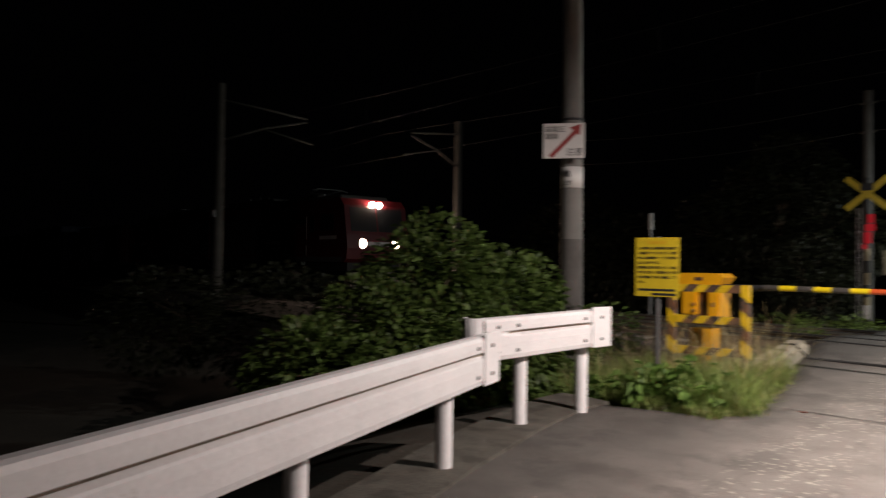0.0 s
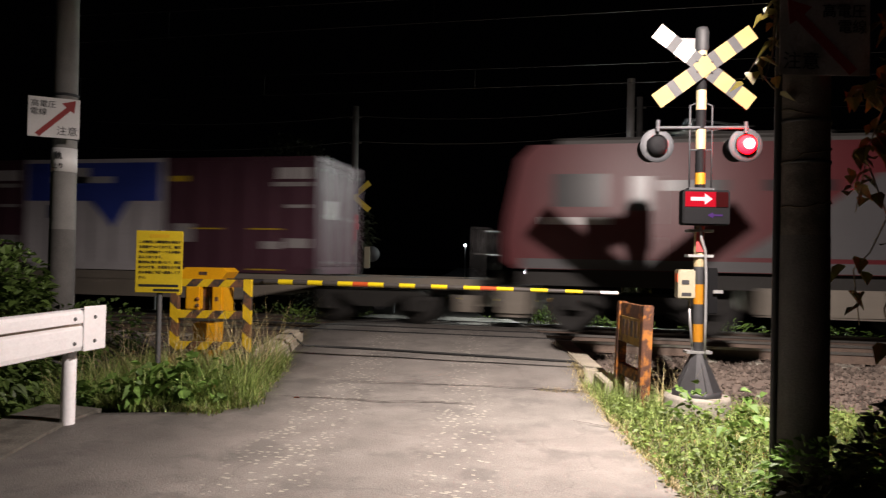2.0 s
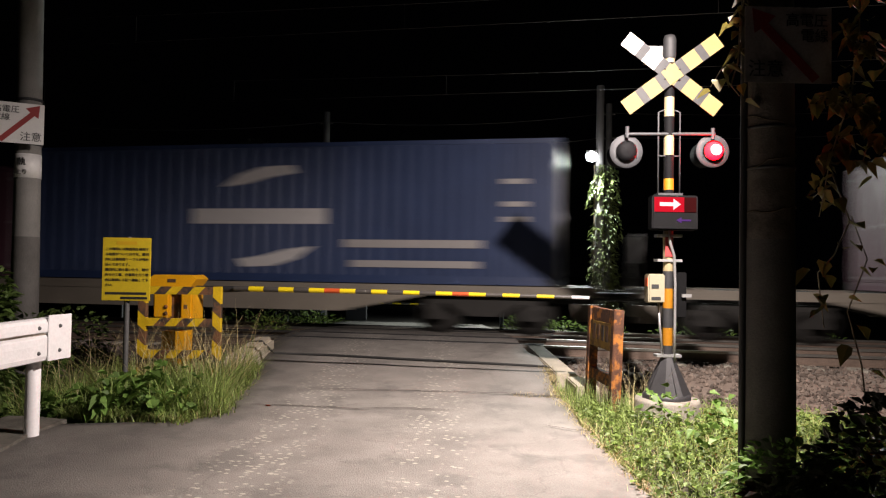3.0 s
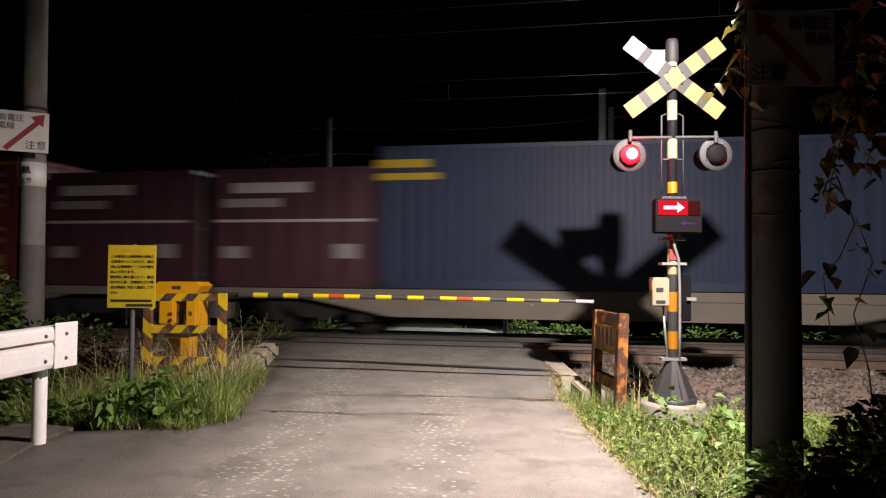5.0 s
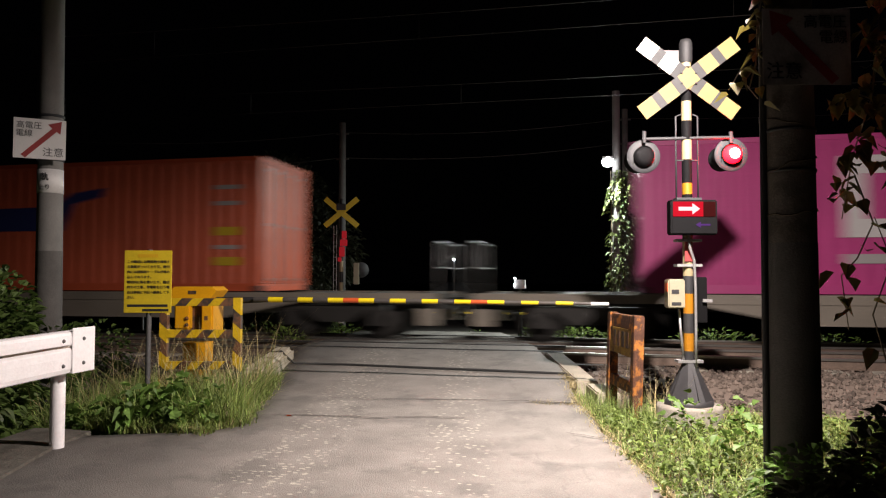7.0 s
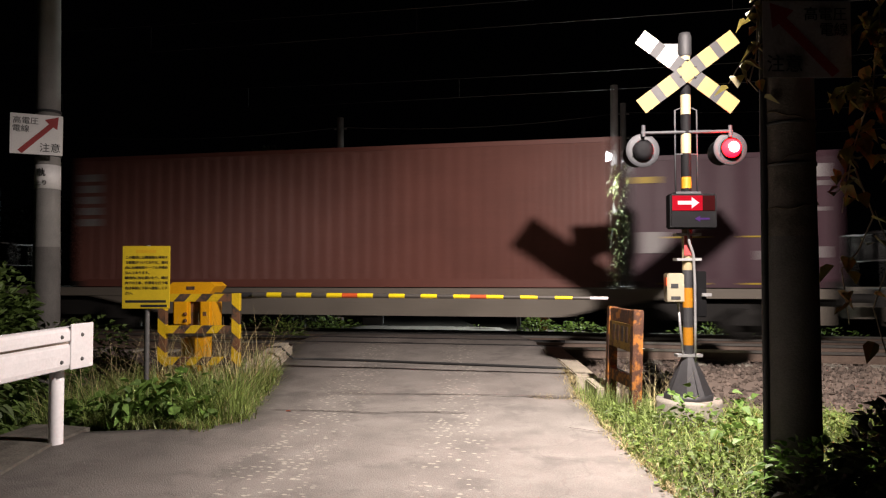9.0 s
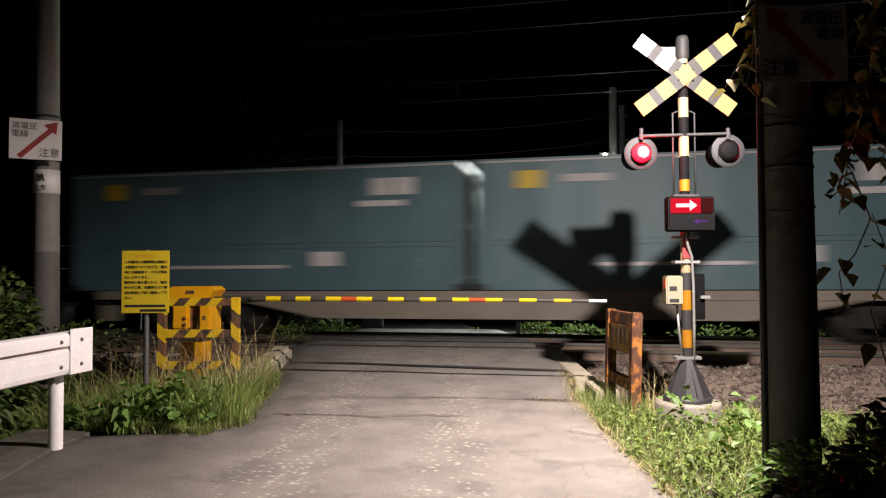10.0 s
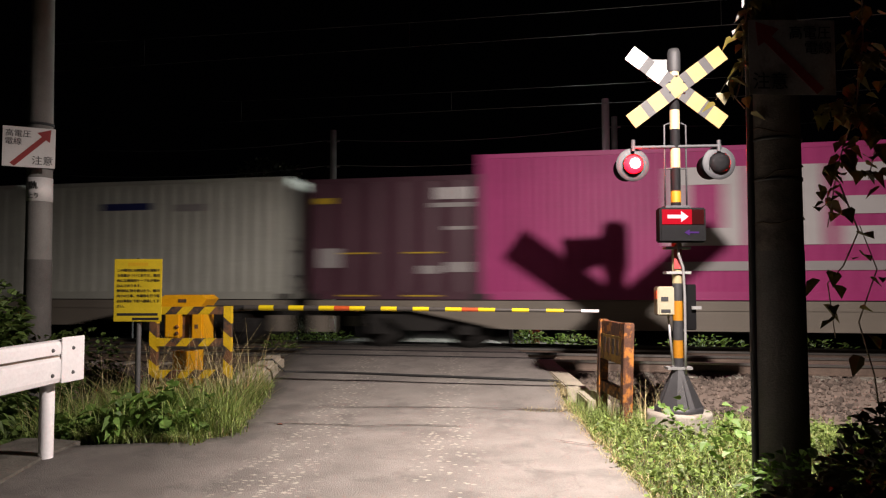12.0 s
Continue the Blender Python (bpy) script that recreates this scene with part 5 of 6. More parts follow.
    # tendrils that wind round the pole
    for z, r in ((1.80, 0.152), (2.10, 0.150), (2.34, 0.149)):
        bm = bmesh.new()
        ring = [(1.13 + r * math.cos(a), 4.86 + r * math.sin(a), z + 0.05 * (a - 4.7) * math.sin(z * 40) + 0.008 * math.sin(a * 3 + z * 9) + rnd.uniform(-0.008, 0.008)) for a in [math.pi + math.pi * k / 12 for k in range(13)]]
        chain(bm, ring, [0.0045] * 13, 5)
        part("tendril", bm, BARK, v)
    bm = bmesh.new()
    for i, st in enumerate(stems):
        for a, b in zip(st, st[1:]):
            for _ in range((15, 2, 2, 11, 13, 3, 14, 2)[i]):
                u = rnd.random()
                q = Vector(a).lerp(Vector(b), u) + Vector((rnd.gauss(0, 0.035), rnd.gauss(0, 0.03), rnd.gauss(0, 0.04)))
                spots.append((q, (rnd.uniform(-1, 1), -0.6, -0.5)))
    leaves(bm, spots, 0.085, 0.078, rnd, 0.5)
    part("foliage", bm, LEAF_VINE, v)


def kerbs():
    # a rough concrete strip under the guardrail
    bm = bmesh.new()
    line = [(-0.75, -2.6), (-2.2, 0.45), (-3.62, 3.25), (-4.10, 4.35), (-4.42, 5.3), (-4.46, 5.75)]
    rows = []
    for i, (x, y) in enumerate(line):
        z = along(ROAD_Z, y)
        rows.append([bm.verts.new((x, y, z + 0.022)), bm.verts.new((x - 0.30, y + 0.02, z + 0.026)), bm.verts.new((x - 0.62, y + 0.03, z + 0.018)), bm.verts.new((x - 0.66, y + 0.03, z - 0.25)), bm.verts.new((x + 0.02, y, z - 0.25))])
    for a, b in zip(rows, rows[1:]):
        for k in range(5):
            bm.faces.new((a[k], a[(k + 1) % 5], b[(k + 1) % 5], b[k]))
    bm.faces.new(rows[0]), bm.faces.new(rows[-1])
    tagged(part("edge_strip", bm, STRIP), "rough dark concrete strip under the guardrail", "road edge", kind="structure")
    # a worn stone kerb on the machine's side and concrete planks on the other
    bm = bmesh.new()
    cuboid(bm, -0.14, -1.05, -0.25, 0.14, 1.05, 0.23)
    soften(bm, 0.05, 3)
    for v in bm.verts:
        v.co += Vector((noise.noise(v.co * 3), noise.noise(v.co * 3 + Vector((5, 0, 0))), noise.noise(v.co * 3 + Vector((0, 5, 0))))) * 0.02
    tagged(part("kerb_stone", bm, PALE_CONCRETE, m=pose(-4.38, 9.15, 0.12, 2, 0, 14)), "worn pale concrete kerb block beside the lane", "kerb")
    for k, (x, y, L) in enumerate(((-0.13, 8.66, 0.60), (-0.60, 10.25, 2.40))):
        bm = bmesh.new()
        cuboid(bm, -0.13, -L / 2, -0.3, 0.13, L / 2, 0.06)
        soften(bm, 0.015, 2)
        tagged(part("kerb_plank", bm, PALE_CONCRETE, m=pose(x + 0.12, y, 0.085 + 0.085 * k, 3.0, 0, 14)), "flat pale concrete kerb slab beside the lane", "kerb", group="kerb slabs")
    bm = bmesh.new()
    pts = [(-4.62, 9.55, 0.36), (-4.42, 9.6, 0.38), (-4.33, 9.68, 0.26), (-4.28, 9.74, 0.20), (-3.4, 9.70, 0.21), (-2.3, 9.62, 0.205), (-1.3, 9.56, 0.20), (-0.47, 9.50, 0.195), (-0.3, 9.48, 0.12)]
    chain(bm, pts, [0.016] * len(pts), 8)
    tagged(part("ground_cable", bm, CABLE_BLACK), "thin black cable laid across the lane", "cable")


def cracks():
    """Two open seams across the lane, each a thin ragged strip of dark dirt with moss in it."""
    rnd = random.Random(91)
    for a, b, w in (((-3.35, 6.72), (-1.15, 6.98), 0.010), ((-3.0, 7.72), (-0.15, 8.02), 0.011), ((-0.9, 7.92), (0.0, 7.86), 0.016), ((-0.35, 6.55), (0.12, 6.42), 0.008)):
        bm = bmesh.new()
        prev = None
        n = 60
        for k in range(n + 1):
            u = k / n
            x, y = a[0] + (b[0] - a[0]) * u, a[1] + (b[1] - a[1]) * u
            y += 0.06 * noise.noise((x * 2.1, a[1], 0)) + 0.025 * noise.noise((x * 9, a[1], 3))
            h = w * (0.5 + 0.9 * rnd.random()) * min(1, 6 * u + 0.1, 6 * (1 - u) + 0.1)
            z = along(ROAD_Z, y) + 0.015
            pair = (bm.verts.new((x, y - h, z)), bm.verts.new((x, y + h, z)))
            if prev:
                bm.faces.new((prev[0], pair[0], pair[1], prev[1]))
            prev = pair
        tagged(part("road_crack", bm, SOIL), "ragged dirt-filled crack across the worn asphalt", "crack", group="cracks in the lane", kind="structure")


guardrail()
left_pole()
yellow_sign()
striped_frame()
barrier()
wooden_barrier()
crossing_signal()
vine_pole()
kerbs()
cracks()


# ---- across the tracks ----
def far_lamp_post():
    x, y = 0.42, 22.0
    p = thing("street_lamp", "street lamp shining on an ivy-clad post beyond the tracks", "street lamp", pose(x, y, -0.25))
    bm = bmesh.new()
    tube(bm, (0, 0, -0.5), (0, 0, 7.2), 0.15, 0.11, 16)
    part("post", bm, POLE_CONCRETE, p)
    bm = bmesh.new()
    tube(bm, (-0.05, 0, 5.0), (-0.25, -0.25, 5.16), 0.025, seg=8)
    part("arm", bm, GREY_STEEL, p)
    block("lamp_head", (-0.40, -0.52, 5.12, -0.10, -0.20, 5.20), GREY_STEEL, p)
    bm = bmesh.new()
    lathe(bm, ((0, -0.17), (0.12, -0.13), (0.17, 0.0), (0.12, 0.12), (0.0, 0.16)), pose(-0.25, -0.40, 5.06), 16)
    part("lens", bm, FAR_GLOW, p, "bright white lamp lens")
    rnd = random.Random(41)
    v = thing("ivy", "dense ivy climbing the far lamp post", "ivy")
    bm = bmesh.new()
    spots = []
    for _ in range(2600):
        z = rnd.uniform(0.2, 4.6)
        a = rnd.uniform(0, math.tau)
        if noise.noise((a * 1.3, z * 2.2, 5)) < -0.22:
            continue
        r = 0.14 + (0.30 - 0.03 * z + 0.26 * noise.noise((a, z * 1.5, 0)) + 0.16 * noise.noise((a * 3, z * 4, 8))) * rnd.random()
        spots.append(((x + 0.14 + r * math.cos(a), y + r * math.sin(a), z), (math.cos(a), math.sin(a), -0.3)))
    for _ in range(14):
        z, a = rnd.uniform(1.2, 4.3), rnd.uniform(0, math.tau)
        for k in range(14):
            spots.append(((x + 0.14 + (0.34 + 0.012 * k) * math.cos(a) + rnd.gauss(0, 0.02), y + 0.34 * math.sin(a), z - 0.05 * k), (math.cos(a), math.sin(a), -0.6)))
    leaves(bm, spots, 0.10, 0.075, rnd, 0.4)
    part("foliage", bm, LEAF_IVY, v)
    bm = bmesh.new()
    chain(bm, [(x - 0.16, y - 0.03, -0.3), (x - 0.17, y, 1.5), (x - 0.15, y - 0.04, 3.0), (x - 0.16, y, 4.6)], (0.03, 0.025, 0.02, 0.01), 6)
    part("stem", bm, BARK, v)


def far_signal():
    g = thing("far_crossing_signal", "second crossing signal beyond the tracks with a yellow crossbuck", "crossing signal", pose(-7.15, 19.4, -0.1, 0, 0, FACE))
    bm = bmesh.new()
    tube(bm, (0, 0, -0.4), (0, 0, 3.75), 0.05, seg=14)
    part("post", bm, CROSS_GREY, g)
    for a in (-40, 40):
        bm = bmesh.new()
        cuboid(bm, -0.6, -0.07, -0.075, 0.6, -0.058, 0.075, pose(0, -0.02 if a < 0 else -0.006, 3.36, 0, a, 0))
        part("crossbuck_arm", bm, SIGN_YELLOW, g)
    block("junction_box", (-0.13, -0.15, 3.42, 0.13, -0.09, 3.6), RING_GREY, g, bevel=0.01)
    for x0, z0, x1, z1 in ((0.02, 2.62, 0.15, 2.84), (-0.03, 2.42, 0.17, 2.60), (-0.05, 2.12, 0.10, 2.40), (-0.09, 1.98, 0.01, 2.10)):
        block("red_panel", (x0, -0.12, z0, x1, -0.05, z1), RED_LENS, g, "red lit back of the signal lamps", 0.012)
    bm = bmesh.new()
    for x in (-0.22, -0.14):
        tube(bm, (x, 0, 0.2), (x, 0, 3.0), 0.012, seg=6)
    for k in range(8):
        tube(bm, (-0.22, 0, 0.5 + 0.32 * k), (-0.14, 0, 0.5 + 0.32 * k), 0.009, seg=6)
    part("ladder", bm, GREY_STEEL, g, "narrow steel ladder")
    for z in (0.5, 1.1, 1.7):
        bm = bmesh.new()
        tube(bm, (0, 0, z), (0, 0, z + 0.3), 0.053, seg=14)
        part("pale_band", bm, POST_CREAM, g)
    bm = bmesh.new()
    lathe(bm, ((0, -0.02), (0.22, -0.02), (0.22, 0.02), (0, 0.02)), pose(0.55, 0, 1.75, 90, 0, 0), 20)
    part("round_plate", bm, RING_GREY, g)
    block("control_box", (0.35, -0.1, 1.35, 0.5, 0.05, 1.95), CREAM_BOX, g, bevel=0.01)
    block("white_marker", (-0.06, -0.1, 0.25, 0.08, -0.06, 0.6), SIGN_WHITE, g)
    k = thing("marker_post", "thin white marker post beside the far track", "marker post", pose(-13.1, 19.0, -0.6))
    bm = bmesh.new()
    tube(bm, (0, 0, -0.3), (0, 0, 3.1), 0.035, seg=10)
    part("post", bm, GREY_STEEL, k)
    block("post_top", (-0.045, -0.045, 3.1, 0.045, 0.045, 3.6), SIGN_WHITE, k, "white painted top", 0.006)
    c = thing("signal_cabinet", "pale metal equipment cabinet in the grass beyond the tracks", "cabinet", pose(-6.2, 19.5, -0.1, 0, 0, FACE))
    block("body", (-0.28, -0.2, 0.1, 0.28, 0.2, 0.62), RING_GREY, c, bevel=0.02)
    block("roof", (-0.32, -0.24, 0.62, 0.32, 0.24, 0.68), GREY_STEEL, c)
    b = thing("far_barrier_machine", "rusty barrier machine with an orange cap beyond the tracks", "barrier machine", pose(-1.45, 18.7, -0.05))
    block("housing", (-0.15, -0.16, 0.22, 0.15, 0.16, 0.56), RUST, b, bevel=0.03)
    block("stand", (-0.10, -0.10, -0.3, 0.10, 0.10, 0.23), RUST, b)
    block("cap", (-0.19, -0.19, 0.56, 0.19, 0.19, 0.64), MACHINE_YELLOW, b, bevel=0.02)
    bar = thing("far_barrier_bar", "lowered barrier bar beyond the tracks, yellow and black", "barrier bar", pose(-1.60, 18.7, 0.52))
    for k in range(18):
        bm = bmesh.new()
        tube(bm, (-0.24 * k, 0, 0), (-0.24 * (k + 1), 0, 0), 0.03 - 0.0007 * k, 0.03 - 0.0007 * (k + 1), 10)
        part("band", bm, BAR_YELLOW if k % 2 else BAR_BLACK, bar)
    d = thing("obstacle_detector", "small white detector housing on a post", "detector", pose(-2.10, 18.97, -0.2))
    bm = bmesh.new()
    tube(bm, (0, 0, -0.3), (0, 0, 1.35), 0.06, seg=12)
    part("post", bm, RING_GREY, d)
    block("head", (-0.14, -0.12, 1.35, 0.14, 0.12, 1.58), SIGN_WHITE, d, bevel=0.01)
    for x, z in ((-0.11, 1.62), (-0.13, 1.45)):
        bm = bmesh.new()
        lathe(bm, ((0, -0.03), (0.03, 0), (0, 0.03)), pose(x, -0.13, z), 10)
        part("lamp", bm, FAR_GLOW, d)


def masts_and_wires():
    for x, y, z0, s in ((-22.0, 9.0, -0.5, 1), (-21.5, 18.4, -0.5, -1), (23.5, 9.0, -0.5, 1), (23.5, 18.4, -0.5, -1)):
        g = thing("catenary_mast", "grey steel catenary mast with bracket arms", "catenary mast", pose(x, y, z0), "catenary masts")
        bm = bmesh.new()
        tube(bm, (0, 0, -0.5), (0, 0, 7.4), 0.16, 0.12, 14)
        part("mast", bm, DARK_MAST, g)
        bm = bmesh.new()
        chain(bm, [(0, 0, 6.9), (0.3, s * 1.2, 6.75), (0.6, s * 2.7, 6.55)], [0.035] * 3, 8)
        chain(bm, [(0, 0, 5.6), (0.3, s * 1.3, 6.1), (0.6, s * 2.7, 6.45)], [0.035] * 3, 8)
        chain(bm, [(0.3, s * 1.3, 6.1), (0.5, s * 3.0, 5.75)], [0.025] * 2, 8)
        part("bracket_arm", bm, DARK_MAST, g)
        block("number_plate_bar", (-0.08, -0.18, 3.2, 0.08, -0.15, 3.42), SIGN_WHITE, g)
    for name, y, z in (("near", NEAR_TRACK, 5.45), ("far", FAR_TRACK, 5.25)):
        w = thing("catenary", "thin copper contact wire and messenger wire over the track", "overhead wire", group="overhead wires")
        bm = bmesh.new()
        cs = []
        for k in range(0, 97):
            x = -170 + 2.5 * k
            u = ((x + 22) / 45.5) % 1
            cs.append((x, y, z + 0.95 - 2.2 * u * (1 - u)))
        chain(bm, cs, [0.006] * len(cs), 5)
        part("messenger_wire", bm, WIRE, w)
        bm = bmesh.new()
        tube(bm, (-170, y, z), (70, y, z), 0.006, seg=5)
        part("contact_wire", bm, WIRE, w)
        for k in range(-10, 10):
            x = k * 5.0 + 2
            u = ((x + 22) / 45.5) % 1
            bm = bmesh.new()
            tube(bm, (x, y, z), (x, y, z + 0.95 - 2.2 * u * (1 - u)), 0.004, seg=4)
            part("dropper", bm, WIRE, w)
    tops = []
    for x, y, h in ((-7.95, 21.6, 6.6), (0.75, 24.6, 7.3), (-16.5, 18.9, 6.2)):
        g = thing("far_utility_pole", "thin concrete utility pole beyond the tracks", "utility pole", pose(x, y, -0.3), "far utility poles")
        bm = bmesh.new()
        tube(bm, (0, 0, -0.5), (0, 0, h), 0.13, 0.10, 14)
        part("shaft", bm, DIRTY_POLE, g)
        for z in (h - 0.35, h - 1.15):
            bm = bmesh.new()
            tube(bm, (-0.2, 0, z), (0.2, 0, z), 0.025, seg=8)
            part("cross_arm", bm, DARK_MAST, g)
        tops.append((x, y, h - 0.3))
    order = [tops[2], tops[0], tops[1], (14, 29, 8.0)]
    g = thing("overhead_cable", "thin overhead cables sagging between far poles", "overhead wire")
    for dz in (-0.3, -1.1):
        bm = bmesh.new()
        pts = []
        for a, b in zip(order, order[1:]):
            for k in range(9):
                u = k / 8
                q = Vector(a).lerp(Vector(b), u)
                pts.append((q.x, q.y, q.z + dz - 0.9 * u * (1 - u)))
        chain(bm, pts, [0.012] * len(pts), 5)
        part("cable", bm, WIRE, g)


def tree(at, blobs, count, seed, label, leaf=0.16, mats=None, name="tree"):
    rnd = random.Random(seed)
    t = thing(name, label, "tree" if name == "tree" else "bush", pose(*at))
    bm = bmesh.new()
    top = max(c[2] for c, r in blobs)
    trunks = 1 if name == "tree" else 5
    for k in range(trunks):
        a = rnd.uniform(0, math.tau)
        o = Vector((math.cos(a), math.sin(a), 0)) * (0.0 if trunks == 1 else 0.25)
        r = 0.16 if trunks == 1 else 0.03
        chain(bm, [o + Vector((0, 0, -0.4)), o * 1.5 + Vector((0, 0, top * 0.4)), o * 2.2 + Vector((0.1, 0.1, top * 0.9))], (r, r * 0.8, r * 0.4), 8)
    for c, rr in blobs:
        for _ in range(3):
            d = Vector((rnd.gauss(0, 1), rnd.gauss(0, 1), abs(rnd.gauss(0, 1)))).normalized()
            tip = Vector(c) + Vector((d.x * rr[0], d.y * rr[1], d.z * rr[2])) * 0.8
            chain(bm, [Vector((0, 0, top * 0.35)), Vector(c) * 0.6 + Vector((0, 0, top * 0.2)), tip], (0.05 if trunks == 1 else 0.02, 0.03 if trunks == 1 else 0.014, 0.008), 6)
    part("trunk", bm, BARK, t)
    bm = bmesh.new()
    leaves(bm, crown_spots(rnd, blobs, count), leaf, leaf * 0.62, rnd, 0.35)
    part("crown", bm, mats or LEAF_SHADED, t)
    return t


def plants():
    tree((-7.1, 5.3, -0.3), [((0.0, 0.32, 1.15), (0.92, 0.85, 1.10)), ((0.15, -0.5, 0.72), (0.95, 0.85, 0.78)), ((0.35, 1.15, 0.85), (0.95, 0.9, 1.0)), ((0.4, -1.45, 0.40), (0.85, 0.8, 0.62)), ((0.9, 0.2, 0.5), (0.7, 1.3, 0.7)), ((0.5, 2.0, 0.6), (0.6, 0.6, 0.8))], 16000, 51,
         "broad green leafy bush behind the guardrail", 0.115, LEAF_BUSH, "bush")
    tree((-12.0, 6.0, -0.7), [((0, 0, 0.9), (1.5, 1.4, 1.1)), ((1.4, 1.5, 0.8), (1.2, 1.1, 0.9)), ((-2.2, -1.2, 0.9), (1.3, 1.2, 1.0))], 6000, 52, "green bush by the track embankment, leaves darkened for shade", 0.11, LEAF_SHADED, "bush")
    tree((-9.0, 9.0, -0.1), [((0, 0, 0.5), (1.4, 0.8, 0.7)), ((1.6, 0.2, 0.4), (0.8, 0.6, 0.5))], 2500, 58, "low bush on the track side", 0.09, LEAF_BUSH, "bush")
    tree((-11.3, 23.5, -0.6), [((0, 0, 3.6), (2.3, 2.0, 2.0)), ((-1.9, 0, 3.0), (1.8, 1.6, 1.7)), ((1.9, -0.4, 2.9), (1.5, 1.4, 1.6)), ((0.4, 0, 5.2), (1.4, 1.4, 1.1)), ((0.5, -0.6, 1.6), (2.4, 1.4, 1.2))], 11000, 54, "dark leafy tree beyond the tracks", 0.20, LEAF_SHADED)
    tree((-9.4, 21.2, -0.6), [((0, 0, 1.6), (1.1, 1.0, 1.3)), ((0.7, -0.2, 0.9), (0.9, 0.8, 0.9))], 3500, 55, "dark shrub beside the far signal", 0.13, LEAF_SHADED, "bush")
    tree((-20.0, 24.0, -0.8), [((0, 0, 3.0), (3.0, 2.2, 2.0)), ((2.6, 0, 2.4), (2.0, 1.8, 1.8))], 5000, 56, "dark leafy tree beyond the tracks, farther along", 0.24, LEAF_SHADED)
    # leafy shrub by the vine pole, mostly in the dark
    tree((1.75, 4.35, -0.1), [((0, 0, 0.35), (0.55, 0.45, 0.40)), ((-0.55, 0.25, 0.25), (0.35, 0.35, 0.33)), ((0.8, 0.1, 0.40), (0.6, 0.5, 0.5)), ((-0.45, -0.35, 0.12), (0.4, 0.3, 0.25))], 3600, 57, "dark leafy shrub at the foot of the vine pole", 0.065, LEAF_WEED, "bush")

    # this shrub's shade is deepened by the dark leaf colour
    tree((1.45, 3.60, -0.1), [((0, 0, 0.52), (0.45, 0.35, 0.45)), ((-0.42, 0.15, 0.28), (0.32, 0.3, 0.32)), ((0.55, 0.05, 0.62), (0.5, 0.4, 0.48)), ((1.2, 0.2, 0.60), (0.5, 0.4, 0.48)), ((-0.62, -0.1, 0.08), (0.28, 0.25, 0.26)), ((0.4, -0.1, 0.15), (0.9, 0.3, 0.35))], 6500, 59, "leafy shrub beside the lane, leaves darkened for the lamp's shade", 0.075, LEAF_SHADED, "bush")

    def scatter(rnd, n, x0, x1, y0, y1, keep=None):
        out = []
        while len(out) < n:
            x, y = rnd.uniform(x0, x1), rnd.uniform(y0, y1)
            if along(ROAD_L, y) - 0.02 < x < along(ROAD_R, y) + 0.02:
                continue
            if keep and not keep(x, y):
                continue
            out.append((x, y, ground_z(x, y)))
        return out

    def stuff(name, label, bm, mats):
        tagged(part(name, bm, mats), label, "grass" if "grass" in name else "weeds", kind="stuff")

    rnd = random.Random(61)
    # beside the barrier machine
    by_machine = lambda x, y: x > along(ROAD_L, y) - 1.75 - 0.2 * (y - 6)
    bm = bmesh.new()
    blades(bm, rnd, scatter(rnd, 4600, -6.2, -3.2, 6.05, 8.7, by_machine), 0.44, 0.018, 1.2, 0)
    blades(bm, rnd, scatter(rnd, 1500, -6.0, -4.5, 6.2, 7.6), 0.55, 0.019, 1.2, 0)
    blades(bm, rnd, scatter(rnd, 170, -6.0, -4.6, 6.2, 7.6), 0.95, 0.009, 1.3, 1)
    blades(bm, rnd, scatter(rnd, 2400, -4.6, -3.2, 6.2, 8.6, lambda x, y: x > along(ROAD_L, y) - 0.55), 0.30, 0.010, 0.9, 0)
    blades(bm, rnd, scatter(rnd, 420, -4.8, -3.2, 6.1, 8.4, lambda x, y: x > along(ROAD_L, y) - 0.9), 0.32, 0.008, 1.0, 1)
    blades(bm, rnd, scatter(rnd, 420, -5.6, -3.5, 6.6, 8.7, by_machine), 0.62, 0.010, 1.3, 1)
    blades(bm, rnd, scatter(rnd, 300, -5.0, -3.7, 7.0, 8.7, by_machine), 0.95, 0.011, 1.4, 1)
    rim = []
    for _ in range(800):
        y = rnd.uniform(6.1, 8.8)
        rim.append((along(ROAD_L, y) + rnd.gauss(0.0, 0.05), y, along(ROAD_Z, y)))
    rim += [(rnd.uniform(-4.7, -3.4), rnd.gauss(6.0, 0.06), along(ROAD_Z, 6.0)) for _ in range(700)]
    blades(bm, rnd, rim, 0.16, 0.012, 1.8, 0)
    blades(bm, rnd, rim[::3], 0.12, 0.010, 2.2, 1)
    stuff("tall_grass", "tall green and straw-coloured grass round the barrier machine", bm, (GRASS_GREEN, GRASS_DRY))
    bm = bmesh.new()
    spots = []
    for _ in range(110):
        cx, cy = rnd.choice(((-4.75, 6.15), (-4.1, 6.2), (-3.85, 6.35), (-4.5, 6.5), (-5.1, 6.3), (-5.3, 6.6)))
        x, y = rnd.gauss(cx, 0.16), rnd.gauss(cy, 0.16)
        if x > along(ROAD_L, max(y, 6.2)) - 0.05:
            continue
        z, h = ground_z(x, y), rnd.uniform(0.12, 0.48)
        chain(bm, [(x, y, z - 0.03), (x + rnd.uniform(-0.05, 0.05), y - 0.02, z + h)], (0.006, 0.004), 5, 1)
        for _ in range(9):
            q = rnd.random() ** 0.6
            spots.append(((x + rnd.gauss(0, 0.05), y + rnd.gauss(0, 0.05), z + h * q), (rnd.uniform(-1, 1), rnd.uniform(-1, 0.5), 0.1)))
    leaves(bm, spots, 0.135, 0.11, rnd, 0.5)
